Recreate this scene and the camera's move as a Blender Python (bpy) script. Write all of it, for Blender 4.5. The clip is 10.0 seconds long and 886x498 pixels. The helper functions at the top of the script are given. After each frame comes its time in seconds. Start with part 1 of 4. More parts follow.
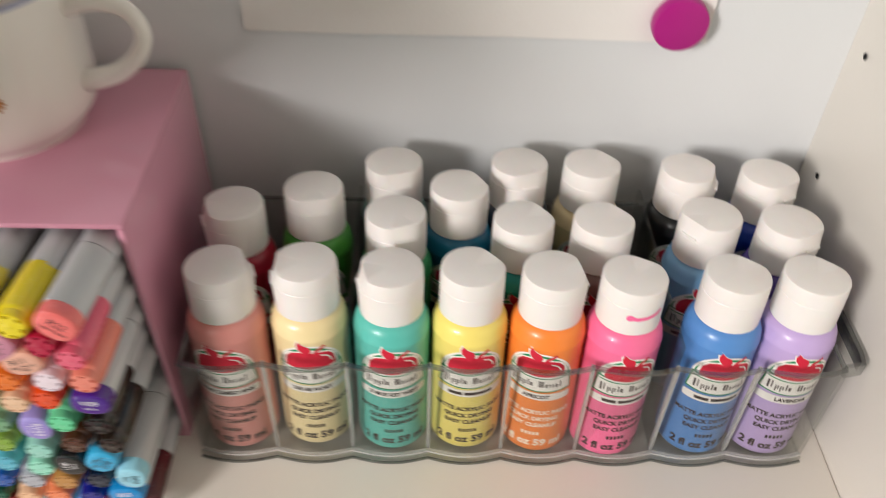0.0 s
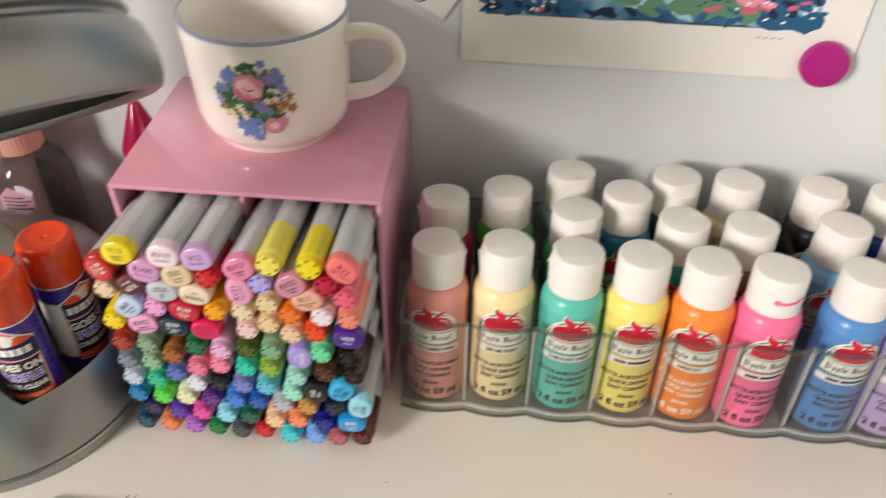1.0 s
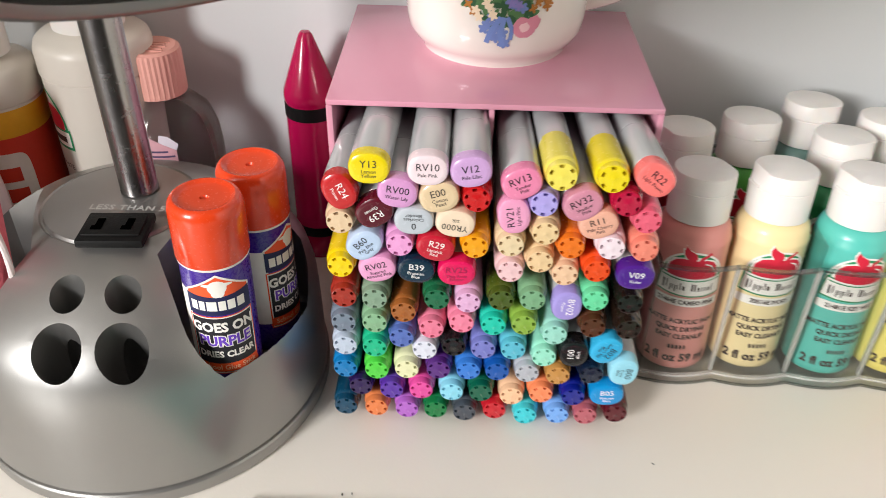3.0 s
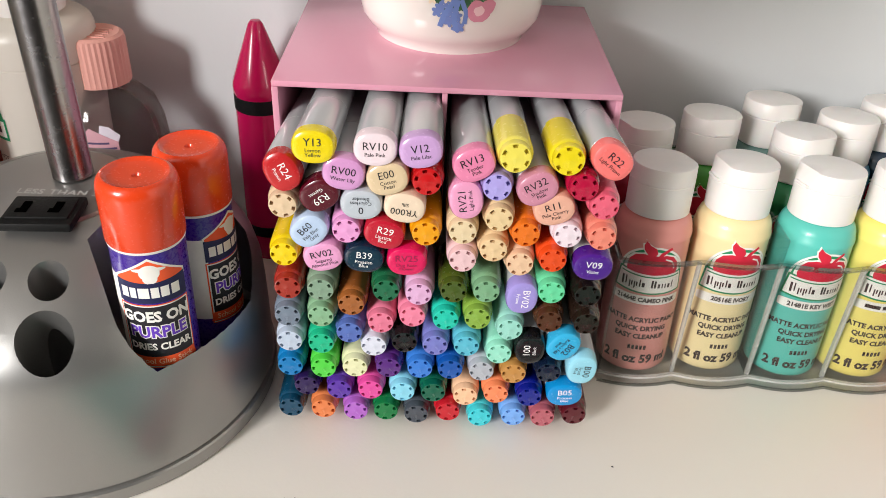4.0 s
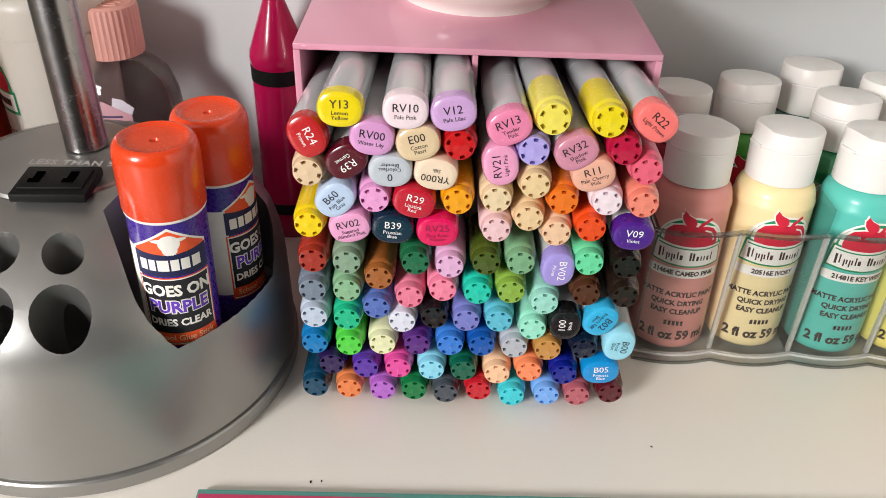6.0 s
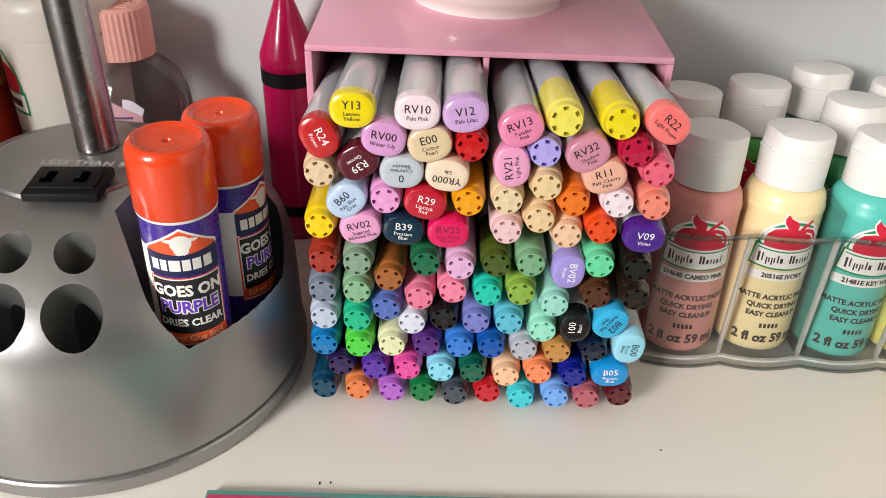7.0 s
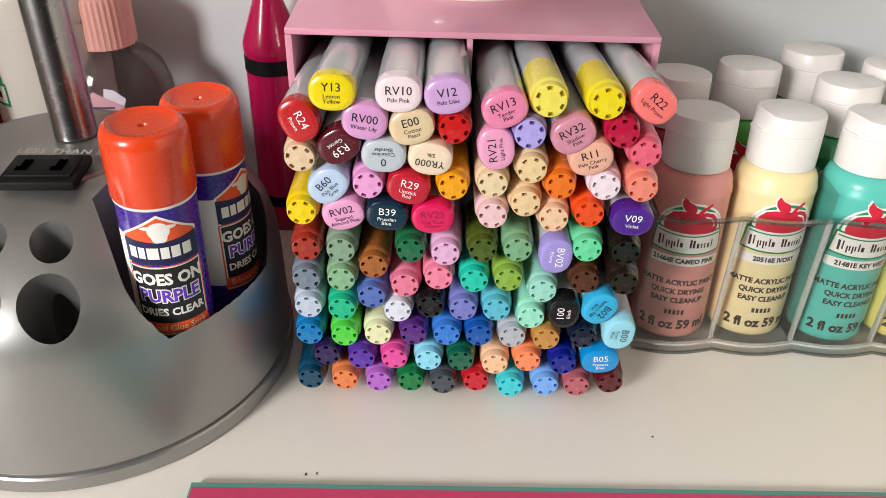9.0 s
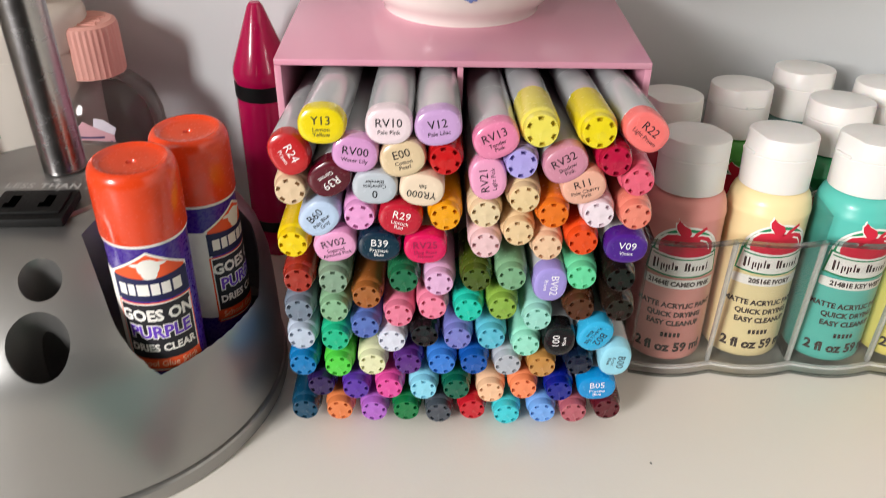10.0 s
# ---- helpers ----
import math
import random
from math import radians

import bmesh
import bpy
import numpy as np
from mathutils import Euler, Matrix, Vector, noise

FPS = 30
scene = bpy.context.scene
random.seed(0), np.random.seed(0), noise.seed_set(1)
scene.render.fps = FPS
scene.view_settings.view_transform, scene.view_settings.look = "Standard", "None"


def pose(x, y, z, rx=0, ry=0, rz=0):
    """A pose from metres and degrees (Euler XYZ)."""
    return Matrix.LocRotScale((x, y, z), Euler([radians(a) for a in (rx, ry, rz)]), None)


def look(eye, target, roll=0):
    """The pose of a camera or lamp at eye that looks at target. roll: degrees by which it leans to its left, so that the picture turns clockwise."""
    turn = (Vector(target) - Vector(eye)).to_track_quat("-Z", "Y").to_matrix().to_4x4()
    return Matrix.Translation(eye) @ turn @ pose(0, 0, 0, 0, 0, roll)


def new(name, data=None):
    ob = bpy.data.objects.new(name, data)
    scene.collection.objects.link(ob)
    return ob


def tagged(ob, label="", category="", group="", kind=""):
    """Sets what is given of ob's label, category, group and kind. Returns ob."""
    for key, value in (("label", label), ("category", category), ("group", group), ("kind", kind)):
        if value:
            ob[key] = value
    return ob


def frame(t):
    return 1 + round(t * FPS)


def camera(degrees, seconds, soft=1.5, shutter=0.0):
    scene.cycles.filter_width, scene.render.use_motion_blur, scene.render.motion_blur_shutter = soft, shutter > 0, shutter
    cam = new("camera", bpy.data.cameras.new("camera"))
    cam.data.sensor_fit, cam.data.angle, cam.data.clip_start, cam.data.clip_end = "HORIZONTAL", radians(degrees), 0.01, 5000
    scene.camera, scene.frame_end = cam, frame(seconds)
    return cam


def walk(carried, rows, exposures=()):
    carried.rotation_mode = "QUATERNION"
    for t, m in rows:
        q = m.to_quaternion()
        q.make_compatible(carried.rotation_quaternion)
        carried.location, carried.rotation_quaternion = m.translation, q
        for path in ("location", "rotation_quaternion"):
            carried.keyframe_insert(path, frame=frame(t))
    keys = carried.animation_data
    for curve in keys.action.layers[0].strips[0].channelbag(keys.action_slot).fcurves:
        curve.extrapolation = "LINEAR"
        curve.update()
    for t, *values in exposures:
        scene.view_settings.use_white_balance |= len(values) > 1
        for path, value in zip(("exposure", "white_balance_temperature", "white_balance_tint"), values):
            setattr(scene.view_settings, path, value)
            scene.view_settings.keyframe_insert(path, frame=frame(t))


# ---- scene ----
cam = camera(57.3, 10.0, soft=0.85, shutter=0.5)
PATH = [
    (0, (0.006, 0.02, 0.343), (0.051, 1.47, -1.034), 2.1),
    (0.4, (-0.012, -0.020, 0.390), (-0.058, 1.465, -0.948), 1.1),
    (0.5, (-0.019, -0.031, 0.394), (-0.066, 1.474, -0.922), 1.4),
    (0.7, (-0.039, -0.051, 0.387), (-0.073, 1.489, -0.889), 2.7),
    (1, (-0.05, -0.062, 0.375), (-0.182, 1.454, -0.924), 0.7),
    (1.3, (-0.106, -0.07, 0.364), (-0.188, 1.446, -0.937), 1.3),
    (1.5, (-0.134, -0.071, 0.372), (-0.223, 1.426, -0.953), -0.5),
    (1.8, (-0.184, -0.081, 0.389), (-0.069, 1.379, -0.974), 3.1),
    (2, (-0.191, -0.094, 0.377), (-0.03, 1.4, -0.942), 3.6),
    (2.2, (-0.195, -0.092, 0.359), (-0.023, 1.409, -0.952), 4.7),
    (3.3, (-0.187, -0.043, 0.267), (-0.263, 1.596, -0.877), 0.3),
    (3.5, (-0.187, -0.049, 0.263), (-0.213, 1.596, -0.875), 1.5),
    (4, (-0.181, -0.048, 0.262), (-0.141, 1.609, -0.858), 3.0),
    (4.5, (-0.184, -0.05, 0.26), (-0.128, 1.61, -0.854), 3.5),
    (5, (-0.185, -0.045, 0.252), (-0.14, 1.605, -0.877), 2.8),
    (5.5, (-0.187, -0.04, 0.248), (-0.157, 1.601, -0.894), 2.3),
    (7, (-0.192, -0.041, 0.246), (-0.178, 1.61, -0.883), 2.3),
    (7.5, (-0.191, -0.039, 0.242), (-0.179, 1.611, -0.888), 2.2),
    (8, (-0.188, -0.039, 0.242), (-0.172, 1.61, -0.891), 1.9),
    (8.5, (-0.187, -0.038, 0.241), (-0.171, 1.607, -0.896), 1.7),
    (9, (-0.187, -0.039, 0.24), (-0.169, 1.607, -0.896), 1.7),
    (9.5, (-0.188, -0.041, 0.24), (-0.171, 1.604, -0.898), 1.6),
    (10, (-0.186, -0.033, 0.245), (-0.159, 1.625, -0.873), 1.0),
]
walk(cam, [(t, look(eye, target, roll)) for t, eye, target, roll in PATH], exposures=((0.0, 0.04, 6700, 13), (1.0, 0.12, 6900, 12), (1.5, 0.26, 6700, 11), (2.0, 0.19, 6500, 10), (3.5, 0.42, 6500, 11), (4.3, 0.28, 6500, 11), (10.0, 0.26, 6500, 11)))

# ---- light ----
world = bpy.data.worlds.new("sky")
scene.world = world
world.use_nodes = True
sky = world.node_tree.nodes.new("ShaderNodeTexSky")
sky.sky_type, sky.sun_disc = "NISHITA", False
sky.sun_elevation, sky.sun_rotation = radians(38), radians(250)
world.node_tree.links.new(sky.outputs[0], world.node_tree.nodes["Background"].inputs[0])
world.node_tree.nodes["Background"].inputs[1].default_value = 0.12

# daylight entering by the window behind and to the left of the camera
WINDOW_X, WINDOW_Z, WINDOW_W, WINDOW_H = -2.35, 1.40, 0.85, 1.0
lamp = new("window_daylight", bpy.data.lights.new("window_daylight", "AREA"))
lamp.data.shape, lamp.data.size, lamp.data.size_y, lamp.data.energy = "RECTANGLE", WINDOW_W, WINDOW_H, 146.0
lamp.data.color = (1.0, 0.985, 0.96)
lamp.matrix_world = look((WINDOW_X, -2.38, WINDOW_Z), (-0.1, 0.3, 0.1))


# ---- materials ----
def lin(code):
    c = [int(code[i:i + 2], 16) / 255 for i in (0, 2, 4)]
    return tuple((v / 12.92 if v <= 0.04045 else ((v + 0.055) / 1.055) ** 2.4) for v in c)


MATS = {}


def mat(name, code, rough=0.4, metal=0.0, var=0.06, scale=60.0, bump=0.02, fine=900.0, coat=0.0, trans=0.0, ior=1.46, alpha=1.0, spec=0.5, sss=0.0):
    key = (name, code)
    if key in MATS:
        return MATS[key]
    m = bpy.data.materials.new(name)
    m.use_nodes = True
    nt = m.node_tree
    b = nt.nodes["Principled BSDF"]
    col = lin(code)
    co = nt.nodes.new("ShaderNodeTexCoord")
    big = nt.nodes.new("ShaderNodeTexNoise")
    big.inputs["Scale"].default_value, big.inputs["Detail"].default_value = scale, 5
    nt.links.new(co.outputs["Object"], big.inputs["Vector"])
    small = nt.nodes.new("ShaderNodeTexNoise")
    small.inputs["Scale"].default_value, small.inputs["Detail"].default_value = fine, 3
    nt.links.new(co.outputs["Object"], small.inputs["Vector"])
    mix = nt.nodes.new("ShaderNodeMix")
    mix.data_type = "RGBA"
    mix.inputs["A"].default_value = (*[v * (1 - var) for v in col], 1)
    mix.inputs["B"].default_value = (*[min(1, v * (1 + var)) for v in col], 1)
    nt.links.new(big.outputs["Fac"], mix.inputs["Factor"])
    nt.links.new(mix.outputs["Result"], b.inputs["Base Color"])
    rng = nt.nodes.new("ShaderNodeMapRange")
    rng.inputs["To Min"].default_value, rng.inputs["To Max"].default_value = max(0.02, rough * 0.8), min(1, rough * 1.2)
    nt.links.new(small.outputs["Fac"], rng.inputs["Value"])
    nt.links.new(rng.outputs["Result"], b.inputs["Roughness"])
    if bump:
        bp = nt.nodes.new("ShaderNodeBump")
        bp.inputs["Strength"].default_value, bp.inputs["Distance"].default_value = bump, 0.001
        nt.links.new(small.outputs["Fac"], bp.inputs["Height"])
        nt.links.new(bp.outputs["Normal"], b.inputs["Normal"])
    b.inputs["Metallic"].default_value = metal
    b.inputs["IOR"].default_value = ior
    b.inputs["Specular IOR Level"].default_value = spec
    b.inputs["Coat Weight"].default_value = coat
    b.inputs["Coat Roughness"].default_value = 0.08
    b.inputs["Transmission Weight"].default_value = trans
    b.inputs["Subsurface Weight"].default_value = sss
    b.inputs["Subsurface Scale"].default_value = 0.003
    MATS[key] = m
    return m


def ink(code):
    return mat("ink_" + code, code, 0.55, var=0.08, scale=300, bump=0.0)


def plastic(code, rough=0.26):
    code = "".join("%02X" % int(int(code[i:i + 2], 16) * 0.93) for i in (0, 2, 4))
    return mat("plastic_" + code, code, rough, var=0.06, scale=120, bump=0.015, fine=500, coat=0.4)


def sheet_plastic(name, tint, gloss=1.0):
    """Thin clear sheet: see-through, with mirror gloss by Fresnel."""
    m = bpy.data.materials.new(name)
    m.use_nodes = True
    nt = m.node_tree
    nt.nodes.remove(nt.nodes["Principled BSDF"])
    see, shine, mix, fr, rim, base = (nt.nodes.new(n) for n in ("ShaderNodeBsdfTransparent", "ShaderNodeBsdfGlossy", "ShaderNodeMixShader", "ShaderNodeLayerWeight", "ShaderNodeMath", "ShaderNodeMath"))
    see.inputs["Color"].default_value = (*tint, 1)
    shine.inputs["Roughness"].default_value = 0.06
    fr.inputs["Blend"].default_value = 0.5
    rim.operation, rim.inputs[1].default_value = "POWER", 4.0
    base.operation, base.inputs[1].default_value, base.inputs[2].default_value = "MULTIPLY_ADD", 0.55 * gloss, 0.035 * gloss
    nt.links.new(fr.outputs["Facing"], rim.inputs[0])
    nt.links.new(rim.outputs[0], base.inputs[0])
    nt.links.new(base.outputs[0], mix.inputs[0])
    nt.links.new(see.outputs[0], mix.inputs[1])
    nt.links.new(shine.outputs[0], mix.inputs[2])
    nt.links.new(mix.outputs[0], nt.nodes["Material Output"].inputs["Surface"])
    return m


ACRYLIC = sheet_plastic("clear_acrylic", (0.915, 0.922, 0.918))
RIM = sheet_plastic("acrylic_cut_edge", (0.66, 0.68, 0.67), 3.2)
# Whitish plastic: the glare of polished acrylic edges is put into its colour.
EDGE = mat("acrylic_edge_glare", "F4F2EE", 0.16, var=0.0, bump=0, trans=0.6, ior=1.49)
WALL = mat("painted_white_board", "D8DADB", 0.3, var=0.03, scale=6, bump=0.05, fine=400)
SIDE = mat("white_laminate_side_panel", "EBE6DD", 0.4, var=0.03, scale=8, bump=0.06, fine=500)
DESK = mat("white_laminate_desktop", "F4EEE5", 0.36, var=0.035, scale=9, bump=0.04, fine=700)
# Unseen room walls, set this dark to cut light bouncing into the shadows.
ROOM = mat("room_wall_dark", "4A4743", 0.8, var=0.05, scale=3, bump=0.05, fine=200)
CEILING = mat("white_ceiling_paint", "C6C3BE", 0.8, var=0.03, scale=3, bump=0.05, fine=200)
FLOOR = mat("carpet_floor", "9A8B7A", 0.9, var=0.2, scale=30, bump=0.4, fine=300)
PINK = mat("pink_gloss_plastic", "D595A9", 0.14, var=0.03, scale=20, bump=0.02, fine=250, coat=0.25)
SILVER = mat("silver_painted_plastic", "A09F9D", 0.37, metal=0.82, var=0.08, scale=25, bump=0.05, fine=2200)
SHADE = mat("silver_painted_shade", "979695", 0.36, metal=0.9, var=0.03, scale=20, bump=0.0, fine=2500)
CHROME = mat("dark_chrome", "9A9797", 0.26, metal=1.0, var=0.15, scale=70, bump=0.03, fine=300)
BLACK = mat("black_plastic", "121213", 0.5, spec=0.25, var=0.2, scale=80, bump=0.05)
CAPWHITE = mat("white_cap_plastic", "E9E4E0", 0.36, var=0.035, scale=90, bump=0.05, fine=400, sss=0.1)
GREYBARREL = mat("pale_grey_plastic", "BFC1C3", 0.22, var=0.06, scale=60, bump=0.02, fine=600, coat=0.5)
CERAMIC = mat("cream_glazed_ceramic", "ECE6DE", 0.14, var=0.03, scale=30, bump=0.02, fine=150, coat=0.5)
PAPER = mat("white_paper", "E8E4E0", 0.75, var=0.02, scale=40, bump=0.12, fine=500)
ORANGE = mat("orange_cap_plastic", "E2431A", 0.26, var=0.04, scale=90, bump=0.0, coat=0.4)
CRAYON = mat("magenta_gloss_plastic", "B80D4E", 0.2, var=0.05, scale=60, bump=0.02, coat=0.6)


# ---- building helpers ----
def thing(name, m, label, category, group="", kind=""):
    ob = new(name)
    ob.empty_display_size = 0.01
    ob.matrix_world = m
    return tagged(ob, label, category, group, kind)


def mesh_of(name, bm, material, smooth=40):
    me = bpy.data.meshes.new(name)
    bmesh.ops.recalc_face_normals(bm, faces=bm.faces)
    bm.to_mesh(me)
    bm.free()
    me.materials.append(material)
    if smooth:
        me.shade_smooth()
        me.set_sharp_from_angle(angle=radians(smooth))
    return me


def part(name, bm, material, parent=None, label="", at=None, smooth=40):
    ob = new(name, bm if isinstance(bm, bpy.types.Mesh) else mesh_of(name, bm, material, smooth))
    if parent:
        ob.parent = parent
    if at is not None:
        ob.matrix_basis = at
    return tagged(ob, label)


def structure(name, bm, material, label, category):
    return tagged(part(name, bm, material), label, category, kind="structure")


def lathe(profile, seg=40, sx=1.0, sy=1.0):
    bm = bmesh.new()
    rings = []
    for r, z in profile:
        if r <= 1e-6:
            rings.append([bm.verts.new((0, 0, z))])
        else:
            rings.append([bm.verts.new((r * sx * math.cos(a), r * sy * math.sin(a), z)) for a in (2 * math.pi * k / seg for k in range(seg))])
    for a, b in zip(rings, rings[1:]):
        for k in range(seg):
            j = (k + 1) % seg
            if len(a) == 1 and len(b) > 1:
                bm.faces.new((a[0], b[k], b[j]))
            elif len(b) == 1 and len(a) > 1:
                bm.faces.new((a[k], a[j], b[0]))
            elif len(a) > 1:
                bm.faces.new((a[k], a[j], b[j], b[k]))
    return bm


def block(x0, x1, y0, y1, z0, z1, bevel=0.0, seg=2):
    bm = bmesh.new()
    bmesh.ops.create_cube(bm, size=1.0)
    for v in bm.verts:
        v.co = Vector((x0 + (v.co.x + 0.5) * (x1 - x0), y0 + (v.co.y + 0.5) * (y1 - y0), z0 + (v.co.z + 0.5) * (z1 - z0)))
    if bevel:
        bmesh.ops.bevel(bm, geom=bm.edges[:], offset=bevel, segments=seg, affect="EDGES", profile=0.5)
    return bm


def join(*bms):
    out = bmesh.new()
    for b in bms:
        me = bpy.data.meshes.new("tmp")
        b.to_mesh(me)
        b.free()
        out.from_mesh(me)
        bpy.data.meshes.remove(me)
    return out


def tube(points, radius, seg=12, closed=False):
    """A round tube along a list of points."""
    bm = bmesh.new()
    pts = [Vector(p) for p in points]
    rings = []
    n = len(pts)
    up = Vector((0.13, 0.27, 0.95)).normalized()
    for i, p in enumerate(pts):
        d = (pts[(i + 1) % n] - pts[i - 1]) if closed else (pts[min(i + 1, n - 1)] - pts[max(i - 1, 0)])
        d.normalize()
        a = d.cross(up)
        if a.length < 1e-4:
            a = d.cross(Vector((1, 0, 0)))
        a.normalize()
        b = d.cross(a)
        r = radius(i / (n - 1)) if callable(radius) else radius
        rings.append([bm.verts.new(p + r * (math.cos(t) * a + math.sin(t) * b)) for t in (2 * math.pi * k / seg for k in range(seg))])
    pairs = list(zip(rings, rings[1:])) + ([(rings[-1], rings[0])] if closed else [])
    for a, b in pairs:
        for k in range(seg):
            bm.faces.new((a[k], a[(k + 1) % seg], b[(k + 1) % seg], b[k]))
    if not closed:
        bm.faces.new(rings[0])
        bm.faces.new(rings[-1])
    return bm


def smooth_path(points, n=24):
    """Points along a smooth line through the given ones."""
    p = [Vector(points[0])] + [Vector(q) for q in points] + [Vector(points[-1])]
    out = []
    for i in range(1, len(p) - 2):
        for k in range(n):
            t = k / n
            out.append(0.5 * ((2 * p[i]) + (p[i + 1] - p[i - 1]) * t + (2 * p[i - 1] - 5 * p[i] + 4 * p[i + 1] - p[i + 2]) * t * t
                              + (3 * p[i] - p[i - 1] - 3 * p[i + 1] + p[i + 2]) * t ** 3))
    return out + [p[-2]]


def letters(text, size, align="CENTER", bold=0.0, spacing=1.0):
    """Flat lettering in the xz plane, facing -y, centred on the origin."""
    cu = bpy.data.curves.new("letters", "FONT")
    cu.body, cu.size, cu.align_x, cu.align_y = text, size, align, "CENTER"
    cu.offset, cu.space_character, cu.space_line, cu.resolution_u = bold, spacing, 0.85, 2
    ob = new("letters", cu)
    me = bpy.data.meshes.new_from_object(ob.evaluated_get(bpy.context.evaluated_depsgraph_get()))
    bm = bmesh.new()
    bm.from_mesh(me)
    bpy.data.objects.remove(ob)
    bpy.data.curves.remove(cu)
    bpy.data.meshes.remove(me)
    for v in bm.verts:
        v.co = Vector((v.co.x, 0, v.co.y))
    return bm


def outline(points):
    """A flat shape in the xz plane from its outline."""
    bm = bmesh.new()
    bm.faces.new([bm.verts.new((x, 0, z)) for x, z in points])
    bmesh.ops.triangulate(bm, faces=bm.faces[:])
    return bm


def oval(a, b, cx=0.0, cz=0.0, n=40, a0=0.0, a1=360.0, power=1.0):
    pts = []
    for k in range(n):
        t = radians(a0 + (a1 - a0) * k / (n if a1 - a0 >= 360 else n - 1))
        c, s = math.cos(t), math.sin(t)
        pts.append((cx + a * math.copysign(abs(c) ** power, c), cz + b * math.copysign(abs(s) ** power, s)))
    return pts


def rect(x0, x1, z0, z1):
    return outline([(x0, z0), (x1, z0), (x1, z1), (x0, z1)])


def strip(points, width):
    """A flat stroke of some width along points in the xz plane."""
    bm = bmesh.new()
    n, prev = len(points), None
    for i, (x, z) in enumerate(points):
        d = Vector(points[min(i + 1, n - 1)]) - Vector(points[max(i - 1, 0)])
        d = Vector((-d.y, d.x)).normalized() * width / 2
        pair = (bm.verts.new((x + d.x, 0, z + d.y)), bm.verts.new((x - d.x, 0, z - d.y)))
        if prev:
            bm.faces.new((prev[0], prev[1], pair[1], pair[0]))
        prev = pair
    return bm


def shift(bm, x=0.0, z=0.0, turn=0.0):
    c, s = math.cos(radians(turn)), math.sin(radians(turn))
    for v in bm.verts:
        v.co = Vector((v.co.x * c - v.co.z * s + x, v.co.y, v.co.x * s + v.co.z * c + z))
    return bm


def wrap(bm, radius, step=0.0018, turn=0.0, taper=0.0, z0=0.0):
    """Bends a flat shape round an upright cylinder, its middle facing -y."""
    xs = [v.co.x for v in bm.verts]
    k = math.ceil(min(xs) / step)
    while k * step < max(xs):
        bmesh.ops.bisect_plane(bm, geom=bm.verts[:] + bm.edges[:] + bm.faces[:], dist=1e-7, plane_co=(k * step, 0, 0), plane_no=(1, 0, 0))
        k += 1
    for v in bm.verts:
        r = radius + taper * (v.co.z - z0)
        a = v.co.x / radius + radians(turn)
        v.co = Vector((r * math.sin(a), -r * math.cos(a), v.co.z))
    return bm


def cut(bm, cutters):
    """A solid with other solids taken out of it."""
    ob = new("solid", mesh_of("solid", bm, SILVER))
    made = []
    for c in cutters:
        k = new("cutter", mesh_of("cutter", c, SILVER))
        mod = ob.modifiers.new("cut", "BOOLEAN")
        mod.operation, mod.solver, mod.object = "DIFFERENCE", "EXACT", k
        made.append(k)
    me = bpy.data.meshes.new_from_object(ob.evaluated_get(bpy.context.evaluated_depsgraph_get()))
    for k in (ob, *made):
        bpy.data.objects.remove(k)
    return me


# ---- the setting ----
WALL_Y, SIDE_X = 0.360, 0.204
structure("desktop", block(-0.858, SIDE_X, -0.30, WALL_Y + 0.018, -0.03, 0.0, 0.0015), DESK, "white laminate desktop with faint smudges", "desk")
structure("wall_back", block(-0.858, SIDE_X + 0.018, WALL_Y, WALL_Y + 0.012, 0.0, 0.75, 0.0), WALL, "white painted back board of the desk hutch", "wall")
side = structure("wall_side", block(SIDE_X, SIDE_X + 0.018, -0.30, WALL_Y, -0.03, 0.75, 0.0008), SIDE, "white side panel with drilled shelf holes", "wall")
for y, z in ((0.344, 0.159), (0.341, 0.093), (0.343, 0.225), (0.342, 0.030)):
    hole = lathe([(0, 0), (0.0011, 0), (0.0015, 0.0002), (0.0017, 0.0003)], 14)
    part("shelf_hole", hole, BLACK, side, "small dark drilled hole", at=pose(SIDE_X - 0.0004, y, z, 0, -90, 0))
# Unseen panel, added to block part of the window light on the left.
structure("wall_blocker_left", block(-0.858, -0.840, -0.30, WALL_Y, 0.0, 0.75, 0.0008), SIDE, "added unseen white panel that shades the left side", "wall")
# Unseen shelf, added to keep ceiling bounce off the desktop and marker gaps.
structure("shelf_blocker", block(-0.840, SIDE_X, 0.06, WALL_Y, 0.60, 0.618, 0.001), SIDE, "added unseen white shelf that blocks light from above", "shelf")
structure("floor", block(-3.2, 1.8, -2.4, 0.9, -0.80, -0.75), FLOOR, "plain carpeted room floor", "floor")
structure("ceiling", block(-3.2, 1.8, -2.4, 0.9, 2.30, 2.35), CEILING, "plain white ceiling", "ceiling")
structure("wall_right", block(1.8, 1.9, -2.4, 0.9, -0.75, 2.30), ROOM, "plain dark wall out of view that limits bounce light", "wall")
structure("wall_north", block(-3.2, 1.8, 0.9, 1.0, -0.75, 2.30), ROOM, "plain dark wall out of view that limits bounce light", "wall")
structure("wall_left", block(-3.3, -3.2, -2.4, 0.9, -0.75, 2.30), ROOM, "plain dark wall out of view that limits bounce light", "wall")
x0, x1 = WINDOW_X - WINDOW_W / 2, WINDOW_X + WINDOW_W / 2
z0, z1 = WINDOW_Z - WINDOW_H / 2, WINDOW_Z + WINDOW_H / 2
